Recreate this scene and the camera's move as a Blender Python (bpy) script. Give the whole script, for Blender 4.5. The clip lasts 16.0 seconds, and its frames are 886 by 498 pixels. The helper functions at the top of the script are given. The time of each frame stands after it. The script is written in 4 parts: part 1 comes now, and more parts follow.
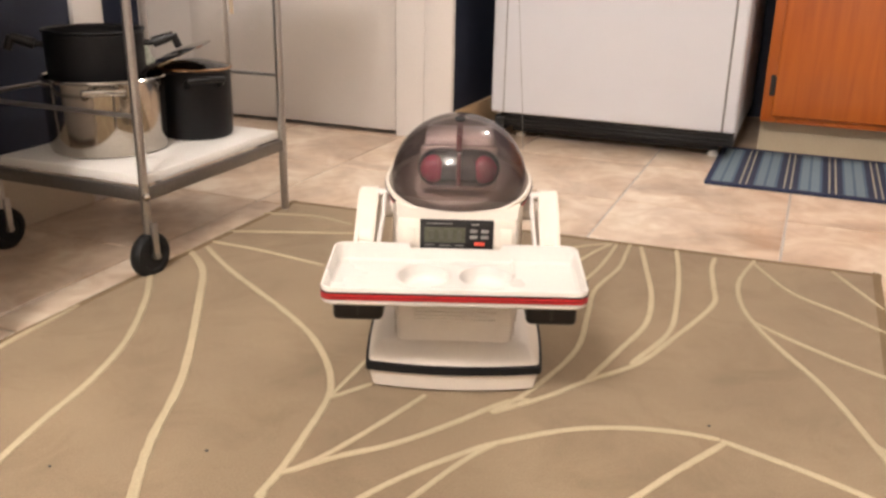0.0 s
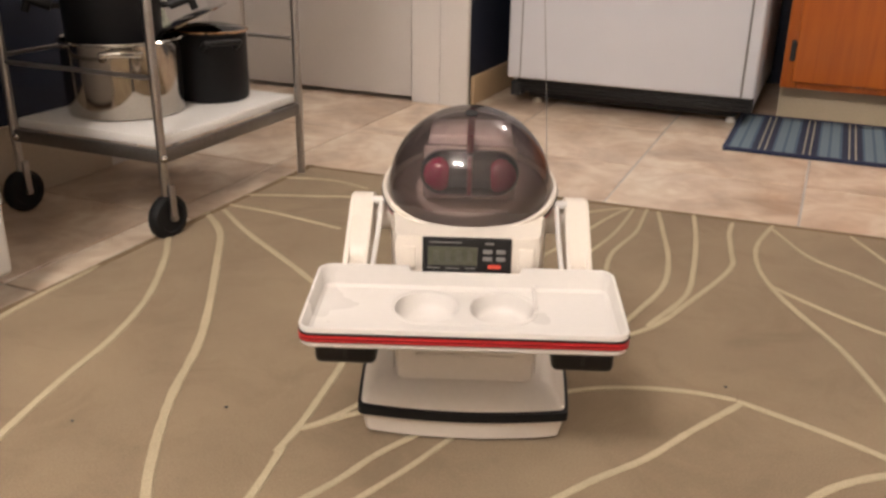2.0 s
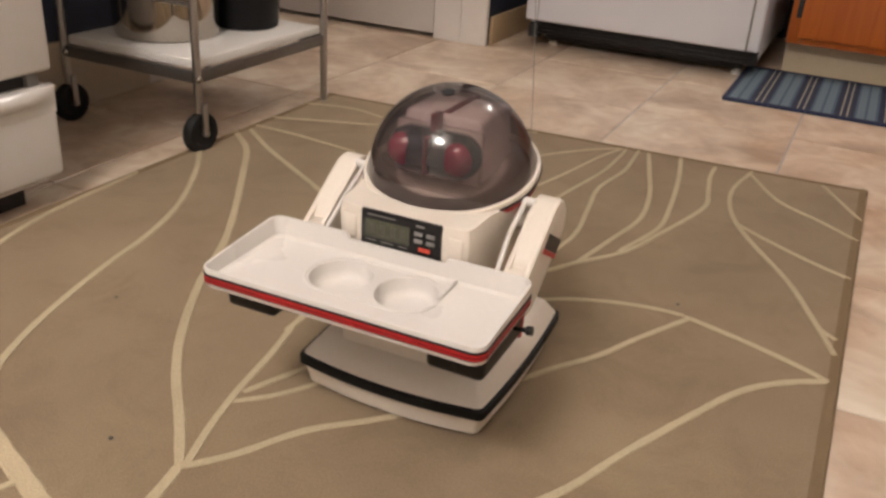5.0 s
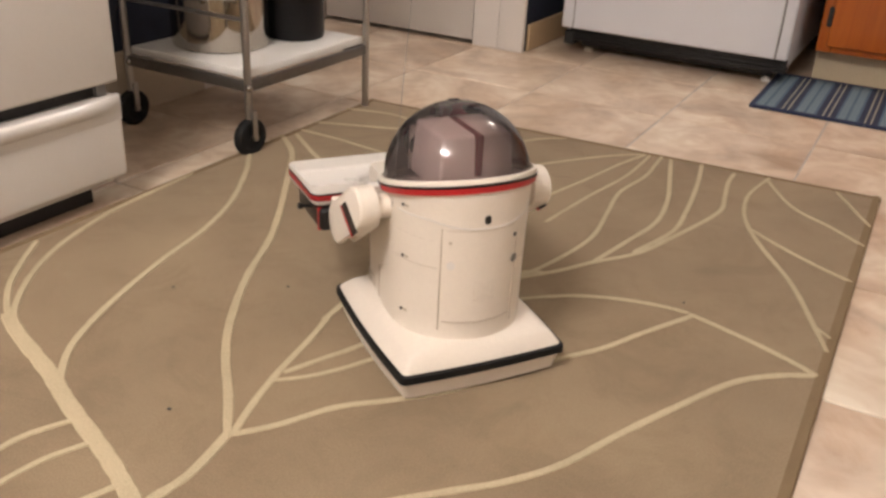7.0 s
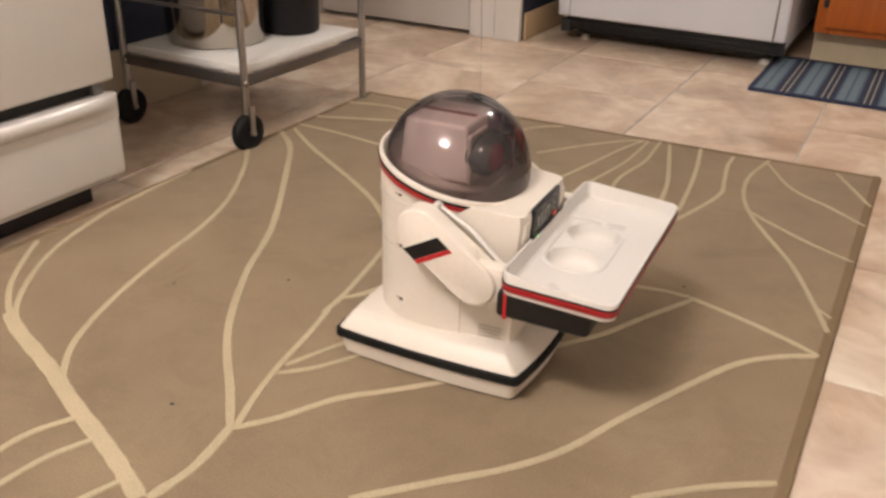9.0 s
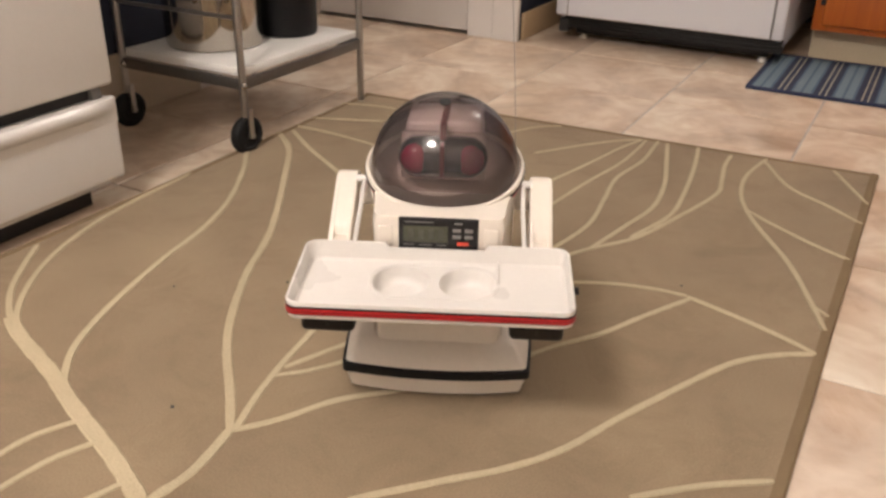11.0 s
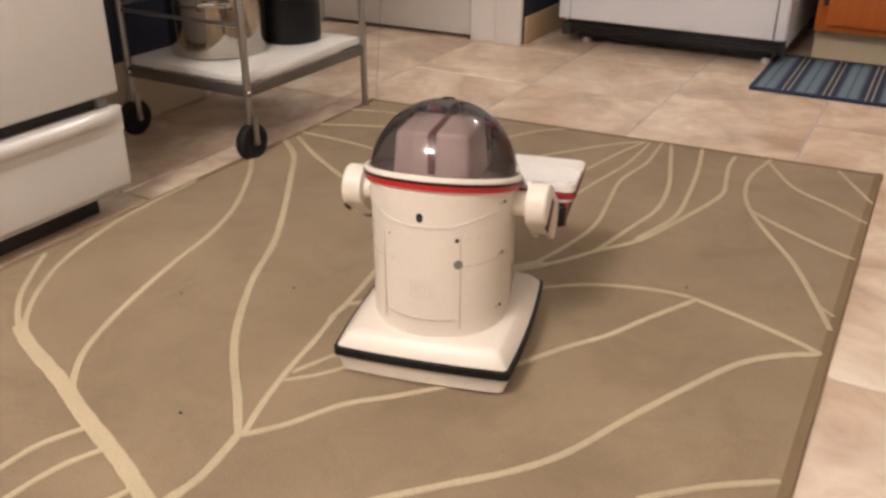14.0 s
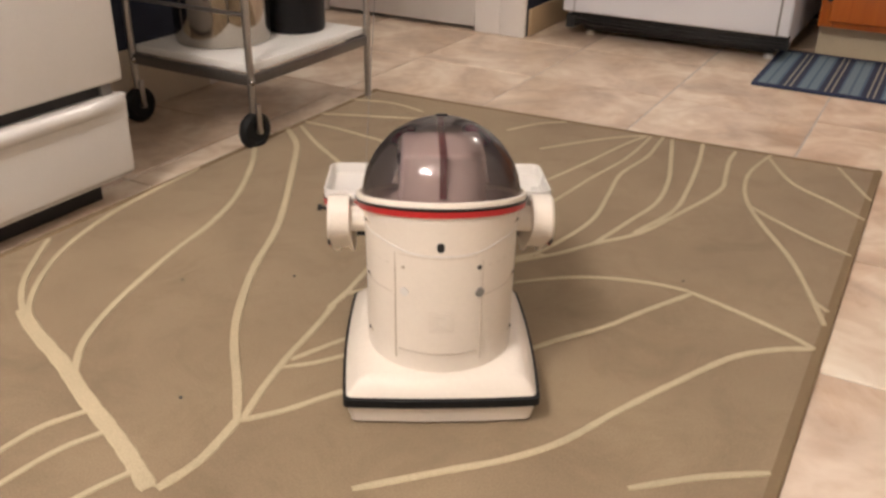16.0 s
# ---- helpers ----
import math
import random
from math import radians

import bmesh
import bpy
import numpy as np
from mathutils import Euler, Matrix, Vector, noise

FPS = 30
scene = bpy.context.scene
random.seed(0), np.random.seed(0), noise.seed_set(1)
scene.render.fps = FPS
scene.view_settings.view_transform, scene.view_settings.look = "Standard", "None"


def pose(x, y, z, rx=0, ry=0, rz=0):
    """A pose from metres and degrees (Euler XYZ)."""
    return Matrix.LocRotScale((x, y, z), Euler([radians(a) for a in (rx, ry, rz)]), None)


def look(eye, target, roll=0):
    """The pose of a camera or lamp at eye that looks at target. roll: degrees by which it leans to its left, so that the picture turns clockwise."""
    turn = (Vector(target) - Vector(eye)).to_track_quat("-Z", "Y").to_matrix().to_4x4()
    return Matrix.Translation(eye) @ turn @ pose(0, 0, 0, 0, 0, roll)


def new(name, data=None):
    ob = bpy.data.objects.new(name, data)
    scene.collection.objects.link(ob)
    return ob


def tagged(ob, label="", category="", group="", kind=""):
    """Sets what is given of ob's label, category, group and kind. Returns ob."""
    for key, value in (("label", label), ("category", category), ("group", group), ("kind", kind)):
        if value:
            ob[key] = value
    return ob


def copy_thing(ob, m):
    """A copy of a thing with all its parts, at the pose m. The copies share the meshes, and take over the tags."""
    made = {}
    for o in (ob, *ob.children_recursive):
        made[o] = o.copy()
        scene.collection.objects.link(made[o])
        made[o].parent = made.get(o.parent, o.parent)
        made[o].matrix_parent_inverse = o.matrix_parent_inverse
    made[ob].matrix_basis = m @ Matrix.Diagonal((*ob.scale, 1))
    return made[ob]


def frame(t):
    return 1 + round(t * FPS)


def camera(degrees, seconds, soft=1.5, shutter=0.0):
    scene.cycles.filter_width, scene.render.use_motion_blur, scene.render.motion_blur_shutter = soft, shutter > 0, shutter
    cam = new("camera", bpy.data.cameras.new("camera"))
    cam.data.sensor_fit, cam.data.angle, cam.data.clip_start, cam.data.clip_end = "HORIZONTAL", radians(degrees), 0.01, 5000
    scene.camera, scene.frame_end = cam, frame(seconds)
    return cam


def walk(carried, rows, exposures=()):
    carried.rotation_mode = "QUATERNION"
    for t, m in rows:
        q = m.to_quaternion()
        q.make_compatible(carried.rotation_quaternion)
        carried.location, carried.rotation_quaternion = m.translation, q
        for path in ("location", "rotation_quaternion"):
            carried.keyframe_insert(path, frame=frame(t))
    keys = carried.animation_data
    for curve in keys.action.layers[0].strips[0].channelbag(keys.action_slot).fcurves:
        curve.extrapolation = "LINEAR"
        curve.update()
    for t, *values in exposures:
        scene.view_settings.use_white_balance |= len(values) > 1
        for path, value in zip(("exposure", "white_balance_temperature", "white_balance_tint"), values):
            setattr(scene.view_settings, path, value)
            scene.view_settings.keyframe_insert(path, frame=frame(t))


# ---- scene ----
cam = camera(53.5, 16.0, soft=2.8)

EXPOSURE = [(0, 0.74), (0.5, 0.70), (1.5, 0.48), (2.5, 0.06), (3.5, -0.05), (5, -0.04), (7.5, 0.21), (16, 0.21)]
PATH = [
    (0, (0.577, -1.84, 0.609), (-0.139, -0.096, -0.06), 1.1),
    (0.5, (0.577, -1.841, 0.608), (-0.147, -0.116, -0.097), 0.9),
    (1, (0.573, -1.844, 0.605), (-0.157, -0.121, -0.102), 1.0),
    (1.5, (0.573, -1.848, 0.604), (-0.164, -0.13, -0.107), 1.0),
    (2, (0.575, -1.847, 0.595), (-0.16, -0.136, -0.136), 1.0),
    (2.5, (0.575, -1.847, 0.591), (-0.149, -0.14, -0.16), 1.0),
    (3, (0.581, -1.854, 0.586), (-0.136, -0.152, -0.181), 1.3),
    (3.5, (0.6, -1.878, 0.589), (-0.118, -0.186, -0.201), 1.7),
    (4, (0.624, -1.916, 0.589), (-0.122, -0.253, -0.232), 2.1),
    (4.5, (0.661, -1.943, 0.618), (-0.075, -0.301, -0.256), 3.1),
    (5, (0.685, -1.988, 0.637), (-0.069, -0.347, -0.223), 3.7),
    (7.5, (0.771, -2.077, 0.702), (-0.081, -0.496, -0.177), 2.9),
    (8, (0.769, -2.074, 0.696), (-0.065, -0.489, -0.193), 2.4),
    (8.5, (0.773, -2.074, 0.698), (-0.076, -0.494, -0.187), 1.8),
    (9, (0.774, -2.074, 0.694), (-0.075, -0.495, -0.193), 1.6),
    (11.5, (0.781, -2.075, 0.7), (-0.07, -0.497, -0.188), 1.0),
    (12, (0.781, -2.075, 0.7), (-0.068, -0.496, -0.186), 0.9),
    (12.5, (0.781, -2.076, 0.701), (-0.071, -0.499, -0.186), 0.7),
    (13, (0.784, -2.075, 0.702), (-0.072, -0.5, -0.184), 0.5),
    (13.5, (0.784, -2.077, 0.701), (-0.073, -0.499, -0.18), 0.4),
    (14, (0.784, -2.079, 0.702), (-0.081, -0.505, -0.178), 0.3),
    (14.5, (0.784, -2.077, 0.703), (-0.088, -0.508, -0.179), 0.2),
    (15, (0.786, -2.078, 0.701), (-0.086, -0.507, -0.178), 0.3),
    (15.5, (0.784, -2.08, 0.699), (-0.086, -0.505, -0.174), 0.4),
    (16, (0.795, -2.087, 0.708), (-0.071, -0.524, -0.191), 1.0),
]
walk(cam, [(t, look(eye, target, roll)) for t, eye, target, roll in PATH], EXPOSURE)

# ---- world, lamps, exposure ----
world = bpy.data.worlds.new("world")
scene.world = world
world.use_nodes = True
world.node_tree.nodes["Background"].inputs[0].default_value = (0.9, 0.85, 0.78, 1)
world.node_tree.nodes["Background"].inputs[1].default_value = 0.015
scene.view_settings.exposure = 0.0


def lamp(name, x, y, z, watts, size, colour=(1.0, 0.915, 0.875)):
    data = bpy.data.lights.new(name, "POINT")
    data.energy, data.shadow_soft_size, data.color = watts, size, colour
    ob = new(name, data)
    ob.location = (x, y, z)
    return ob


# a three-bulb ceiling fixture behind the camera, and one over the cooking corner
for dx, dy in ((-0.20, 0.0), (0.0, 0.18), (0.20, 0.02)):
    lamp("ceiling_bulb", 0.17 + dx, -2.86 + dy, 2.2, 44, 0.09)
# unseen lamp, added to brighten the white wall left of the door
lamp("hall_fill_lamp", -1.85, -0.30, 2.2, 24, 0.06)
lamp("ceiling_bulb", 0.85, 0.9, 2.2, 27, 0.09)


# ---- materials ----
def material(name, base, rough=0.5, metal=0.0, vary=0.12, scale=6.0, fine=160.0, bump=0.0, second=None, coat=0.0, spec=0.5):
    m = bpy.data.materials.new(name)
    m.use_nodes = True
    nt = m.node_tree
    n, l = nt.nodes, nt.links
    b = n["Principled BSDF"]
    b.inputs["Roughness"].default_value = rough
    b.inputs["Metallic"].default_value = metal
    b.inputs["Coat Weight"].default_value = coat
    b.inputs["Specular IOR Level"].default_value = spec
    tc = n.new("ShaderNodeTexCoord")
    big, small = n.new("ShaderNodeTexNoise"), n.new("ShaderNodeTexNoise")
    big.inputs["Scale"].default_value, small.inputs["Scale"].default_value = scale, fine
    big.inputs["Detail"].default_value, small.inputs["Detail"].default_value = 5, 2
    for k in (big, small):
        l.new(tc.outputs["Object"], k.inputs["Vector"])
    add = n.new("ShaderNodeMath")
    add.operation = "ADD"
    l.new(big.outputs["Fac"], add.inputs[0])
    l.new(small.outputs["Fac"], add.inputs[1])
    ramp = n.new("ShaderNodeMapRange")
    ramp.inputs["From Min"].default_value, ramp.inputs["From Max"].default_value = 0.7, 1.3
    l.new(add.outputs[0], ramp.inputs["Value"])
    mix = n.new("ShaderNodeMix")
    mix.data_type = "RGBA"
    other = second or tuple(c * (1 - vary) for c in base)
    mix.inputs["A"].default_value, mix.inputs["B"].default_value = (*base, 1), (*other, 1)
    l.new(ramp.outputs[0], mix.inputs["Factor"])
    l.new(mix.outputs["Result"], b.inputs["Base Color"])
    rr = n.new("ShaderNodeMapRange")
    rr.inputs["To Min"].default_value, rr.inputs["To Max"].default_value = max(rough - 0.06, 0.02), min(rough + 0.08, 1)
    l.new(big.outputs["Fac"], rr.inputs["Value"])
    l.new(rr.outputs[0], b.inputs["Roughness"])
    if bump:
        bp = n.new("ShaderNodeBump")
        bp.inputs["Strength"].default_value, bp.inputs["Distance"].default_value = bump, 0.002
        l.new(small.outputs["Fac"], bp.inputs["Height"])
        l.new(bp.outputs[0], b.inputs["Normal"])
    return m


def tile_material():
    m = material("floor_tile", (0.52, 0.36, 0.25), 0.33, bump=0.08)
    nt = m.node_tree
    n, l = nt.nodes, nt.links
    b = n["Principled BSDF"]
    tc, info = n.new("ShaderNodeTexCoord"), n.new("ShaderNodeObjectInfo")
    shift = n.new("ShaderNodeVectorMath")
    shift.operation = "MULTIPLY_ADD"
    shift.inputs[1].default_value = (1, 1, 1)
    sc = n.new("ShaderNodeVectorMath")
    sc.operation = "SCALE"
    sc.inputs[0].default_value = (13.0, 7.0, 3.0)
    l.new(info.outputs["Random"], sc.inputs["Scale"])
    l.new(tc.outputs["Object"], shift.inputs[0])
    l.new(sc.outputs[0], shift.inputs[2])
    a, v = n.new("ShaderNodeTexNoise"), n.new("ShaderNodeTexNoise")
    a.inputs["Scale"].default_value, a.inputs["Detail"].default_value, a.inputs["Distortion"].default_value = 3.6, 6, 1.2
    v.inputs["Scale"].default_value, v.inputs["Detail"].default_value, v.inputs["Distortion"].default_value = 8.0, 8, 2.5
    for k in (a, v):
        l.new(shift.outputs[0], k.inputs["Vector"])
    ra = n.new("ShaderNodeValToRGB")
    e = ra.color_ramp.elements
    e[0].position, e[0].color = 0.33, (0.47, 0.36, 0.265, 1)
    e[1].position, e[1].color = 0.66, (0.75, 0.66, 0.53, 1)
    mid = e.new(0.5)
    mid.color = (0.63, 0.505, 0.385, 1)
    l.new(a.outputs["Fac"], ra.inputs["Fac"])
    rv = n.new("ShaderNodeValToRGB")
    e = rv.color_ramp.elements
    e[0].position, e[0].color = 0.40, (1, 1, 1, 1)
    e[1].position, e[1].color = 0.62, (0.84, 0.77, 0.71, 1)
    l.new(v.outputs["Fac"], rv.inputs["Fac"])
    mul = n.new("ShaderNodeMix")
    mul.data_type, mul.blend_type = "RGBA", "MULTIPLY"
    mul.inputs["Factor"].default_value = 0.8
    l.new(ra.outputs["Color"], mul.inputs["A"])
    l.new(rv.outputs["Color"], mul.inputs["B"])
    l.new(mul.outputs["Result"], b.inputs["Base Color"])
    return m


def wood_material(name, dark, light, scale=3.0, rough=0.35):
    m = material(name, light, rough, bump=0.05, coat=0.2)
    nt = m.node_tree
    n, l = nt.nodes, nt.links
    tc, mp, w = n.new("ShaderNodeTexCoord"), n.new("ShaderNodeMapping"), n.new("ShaderNodeTexNoise")
    mp.inputs["Scale"].default_value = (scale * 7, scale * 7, scale * 0.5)
    w.inputs["Scale"].default_value, w.inputs["Detail"].default_value, w.inputs["Distortion"].default_value = 2.0, 6, 0.6
    l.new(tc.outputs["Object"], mp.inputs["Vector"])
    l.new(mp.outputs[0], w.inputs["Vector"])
    r = n.new("ShaderNodeValToRGB")
    r.color_ramp.elements[0].position, r.color_ramp.elements[0].color = 0.3, (*dark, 1)
    r.color_ramp.elements[1].position, r.color_ramp.elements[1].color = 0.7, (*light, 1)
    l.new(w.outputs["Fac"], r.inputs["Fac"])
    l.new(r.outputs["Color"], n["Principled BSDF"].inputs["Base Color"])
    return m


def clear_material(name, tint, rough=0.03, haze=0.0):
    """Thin tinted plastic: light passes tinted, gloss by Fresnel."""
    m = bpy.data.materials.new(name)
    m.use_nodes = True
    n, l = m.node_tree.nodes, m.node_tree.links
    n.remove(n["Principled BSDF"])
    tr, gl, fr, mx = n.new("ShaderNodeBsdfTransparent"), n.new("ShaderNodeBsdfGlossy"), n.new("ShaderNodeFresnel"), n.new("ShaderNodeMixShader")
    nz, tc, rm, mc = n.new("ShaderNodeTexNoise"), n.new("ShaderNodeTexCoord"), n.new("ShaderNodeMapRange"), n.new("ShaderNodeMix")
    nz.inputs["Scale"].default_value = 14
    l.new(tc.outputs["Object"], nz.inputs["Vector"])
    rm.inputs["To Min"].default_value, rm.inputs["To Max"].default_value = rough, rough + 0.05
    l.new(nz.outputs["Fac"], rm.inputs["Value"])
    l.new(rm.outputs[0], gl.inputs["Roughness"])
    mc.data_type = "RGBA"
    mc.inputs["A"].default_value, mc.inputs["B"].default_value = (*tint, 1), (*[c * 0.88 for c in tint], 1)
    l.new(nz.outputs["Fac"], mc.inputs["Factor"])
    l.new(mc.outputs["Result"], tr.inputs["Color"])
    fr.inputs["IOR"].default_value = 1.55
    l.new(fr.outputs[0], mx.inputs["Fac"])
    l.new(tr.outputs[0], mx.inputs[1])
    l.new(gl.outputs[0], mx.inputs[2])
    if haze:
        # scuffed plastic scatters a little light of its own
        df, hz = n.new("ShaderNodeBsdfDiffuse"), n.new("ShaderNodeMixShader")
        df.inputs["Color"].default_value = (0.38, 0.31, 0.30, 1)
        hz.inputs["Fac"].default_value = haze
        l.new(tr.outputs[0], hz.inputs[1])
        l.new(df.outputs[0], hz.inputs[2])
        l.new(hz.outputs[0], mx.inputs[1])
    l.new(mx.outputs[0], n["Material Output"].inputs["Surface"])
    return m


PERIOD, PAIR = 0.1117, 0.449


def mat_stripe_material():
    """Woven cotton: bands of navy, pale blue and cream across the mat's length."""
    m = material("striped_cotton", (0.05, 0.07, 0.14), 0.95, bump=0.6, fine=260)
    n, l = m.node_tree.nodes, m.node_tree.links
    tc, sx, fr, r = n.new("ShaderNodeTexCoord"), n.new("ShaderNodeSeparateXYZ"), n.new("ShaderNodeMath"), n.new("ShaderNodeValToRGB")
    sc = n.new("ShaderNodeMath")
    sc.operation = "MULTIPLY_ADD"
    sc.inputs[1].default_value, sc.inputs[2].default_value = 1 / PERIOD, 0.77 - PAIR / PERIOD + 10
    fr.operation = "FRACT"
    l.new(tc.outputs["Object"], sx.inputs[0])
    l.new(sx.outputs["X"], sc.inputs[0])
    l.new(sc.outputs[0], fr.inputs[0])
    l.new(fr.outputs[0], r.inputs["Fac"])
    navy, pale, mid, cream = (0.014, 0.020, 0.048, 1), (0.135, 0.185, 0.215, 1), (0.06, 0.10, 0.15, 1), (0.36, 0.33, 0.25, 1)
    e = r.color_ramp.elements
    r.color_ramp.interpolation = "CONSTANT"
    e[0].position, e[0].color = 0.0, navy
    e[0].color = mid
    e[1].position, e[1].color = 0.05, pale
    for p, c in ((0.23, mid), (0.29, pale), (0.48, mid), (0.54, navy), (0.68, cream), (0.715, navy), (0.825, cream), (0.86, navy)):
        k = e.new(p)
        k.color = c
    l.new(r.outputs["Color"], n["Principled BSDF"].inputs["Base Color"])
    return m


M_CREAM = material("cream_plastic", (0.76, 0.69, 0.60), 0.40, vary=0.05, scale=9, bump=0.03)
M_WHITE_PLASTIC = material("white_plastic", (0.70, 0.665, 0.62), 0.28, vary=0.04, scale=9)
M_BLACK = material("black_plastic", (0.011, 0.010, 0.010), 0.38, vary=0.3, spec=0.35)
M_RUBBER = material("black_rubber", (0.010, 0.010, 0.010), 0.6, vary=0.3, bump=0.1, spec=0.25)
M_RED = material("red_stripe", (0.50, 0.018, 0.022), 0.35, vary=0.15)
M_DARKRED = material("dark_red_stripe", (0.13, 0.012, 0.018), 0.4, vary=0.15)
M_SMOKE = clear_material("smoked_dome", (0.80, 0.735, 0.72), 0.03, 0.075)
M_EYE = material("red_lens", (0.28, 0.005, 0.046), 0.12, vary=0.3, coat=0.6)
M_VISOR = material("visor_black", (0.009, 0.006, 0.009), 0.14, vary=0.2, coat=0.6)
M_LCD = material("lcd_glass", (0.085, 0.085, 0.06), 0.2, vary=0.2)
M_SEG = material("lcd_segment", (0.068, 0.068, 0.048), 0.3)
M_GREY = material("grey_button", (0.20, 0.19, 0.18), 0.5)
M_BUTTON_RED = material("red_button", (0.62, 0.07, 0.04), 0.45)
M_LED = bpy.data.materials.new("green_led")
M_LED.use_nodes = True
M_LED.node_tree.nodes["Principled BSDF"].inputs["Emission Color"].default_value = (0.05, 1, 0.15, 1)
M_LED.node_tree.nodes["Principled BSDF"].inputs["Emission Strength"].default_value = 1.2
M_MASK = material("grey_brown_plastic", (0.44, 0.36, 0.33), 0.45, vary=0.1)
M_HEAD = material("head_plastic", (0.60, 0.515, 0.49), 0.45, vary=0.06)
M_STEEL = material("polished_steel", (0.50, 0.46, 0.41), 0.09, 1.0, vary=0.12)
M_COPPER = material("copper_rim", (0.62, 0.40, 0.25), 0.22, 1.0, vary=0.2)
M_CHROME = material("dull_chrome", (0.50, 0.48, 0.46), 0.32, 1.0, vary=0.2)
M_FRAME = material("grey_steel", (0.24, 0.23, 0.22), 0.42, 1.0, vary=0.2)
M_SEAM = material("seam_shade", (0.58, 0.50, 0.41), 0.5)
M_ENAMEL = material("white_enamel", (0.70, 0.67, 0.63), 0.16, vary=0.03, coat=0.3)
M_FRIDGE = material("fridge_white", (0.655, 0.66, 0.695), 0.35, vary=0.03, bump=0.15, fine=420)
M_PAINT = material("white_paint", (0.74, 0.70, 0.66), 0.45, vary=0.05, scale=3, bump=0.05)
M_DOOR = material("door_paint", (0.66, 0.62, 0.58), 0.5, vary=0.05, scale=2.5, bump=0.05)
M_NAVY = material("navy_wall_paint", (0.014, 0.020, 0.043), 0.6, vary=0.15, scale=3, bump=0.1)
M_WALL = material("blue_wall_paint", (0.11, 0.12, 0.15), 0.7, vary=0.06, scale=2, bump=0.1)
# pale tone picked for bounced fill light, only on unseen walls
M_PALE_BOUNCE = material("pale_bounce_paint", (0.50, 0.475, 0.445), 0.7, vary=0.05, scale=2, bump=0.1)
M_CEIL = material("ceiling_paint", (0.80, 0.77, 0.71), 0.8, vary=0.04, scale=2)
M_BASEBOARD = material("tan_baseboard", (0.48, 0.34, 0.20), 0.45, vary=0.15, scale=4)
M_PANEL = material("beige_panel", (0.50, 0.42, 0.32), 0.5, vary=0.1, scale=4)
M_GROUT = material("grout", (0.52, 0.50, 0.47), 0.85, vary=0.2, scale=12, bump=0.2)
M_TILE = tile_material()
M_OAK = wood_material("orange_oak", (0.36, 0.078, 0.007), (0.47, 0.118, 0.011))
M_KICK = material("toe_kick_laminate", (0.54, 0.45, 0.31), 0.6, vary=0.12, scale=10)
M_RUG = material("rug_pile", (0.294, 0.222, 0.139), 1.0, scale=4.0, fine=420, bump=0.35, spec=0.15, second=(0.200, 0.146, 0.092))
def mottle(m, dark, scale, low, high):
    """Lay uneven wear of its own shape over a material's colour."""
    n, l = m.node_tree.nodes, m.node_tree.links
    b = n["Principled BSDF"]
    old = b.inputs["Base Color"].links[0].from_socket
    tc, nz, mr, mx = n.new("ShaderNodeTexCoord"), n.new("ShaderNodeTexNoise"), n.new("ShaderNodeMapRange"), n.new("ShaderNodeMix")
    nz.inputs["Scale"].default_value, nz.inputs["Detail"].default_value, nz.inputs["Roughness"].default_value, nz.inputs["Distortion"].default_value = scale, 8, 0.68, 0.8
    l.new(tc.outputs["Object"], nz.inputs["Vector"])
    mr.inputs["From Min"].default_value, mr.inputs["From Max"].default_value = low, high
    l.new(nz.outputs["Fac"], mr.inputs["Value"])
    mx.data_type, mx.blend_type = "RGBA", "MULTIPLY"
    mx.inputs["B"].default_value = (*dark, 1)
    l.new(mr.outputs[0], mx.inputs["Factor"])
    l.new(old, mx.inputs["A"])
    l.new(mx.outputs["Result"], b.inputs["Base Color"])
    return m


mottle(M_RUG, (0.80, 0.78, 0.76), 7.0, 0.48, 0.72)
mottle(M_TILE, (0.88, 0.80, 0.72), 5.0, 0.50, 0.70)
M_RUG.node_tree.nodes["Principled BSDF"].inputs["Sheen Weight"].default_value = 0.25
M_RUG.node_tree.nodes["Principled BSDF"].inputs["Sheen Roughness"].default_value = 0.5
M_RUG.node_tree.nodes["Principled BSDF"].inputs["Sheen Tint"].default_value = (1.0, 0.88, 0.72, 1)
M_RUGLINE = material("rug_line_pile", (0.54, 0.45, 0.30), 1.0, vary=0.25, scale=5, fine=420, bump=0.7, spec=0.15)
M_RUGEDGE = material("rug_binding", (0.22, 0.155, 0.09), 1.0, vary=0.15, scale=8, fine=420, bump=0.6, spec=0.15)
M_POT = material("black_enamel", (0.008, 0.008, 0.009), 0.45, vary=0.25, spec=0.25)
M_BAG = material("pale_bag_film", (0.52, 0.55, 0.46), 0.35, scale=30, second=(0.20, 0.24, 0.18))
M_SHELF = material("shelf_laminate", (0.80, 0.78, 0.74), 0.4, vary=0.05, scale=8)
M_GLASS = clear_material("lid_glass", (0.88, 0.90, 0.88))
M_COTTON = mat_stripe_material()
M_MATEDGE = material("navy_binding", (0.022, 0.030, 0.07), 0.95, vary=0.2, bump=0.5, fine=260)
# for grilles and small dark parts, also for blocks that stand for shade
M_DARK = material("dark_grille_and_shade", (0.02, 0.019, 0.018), 0.6, vary=0.3)


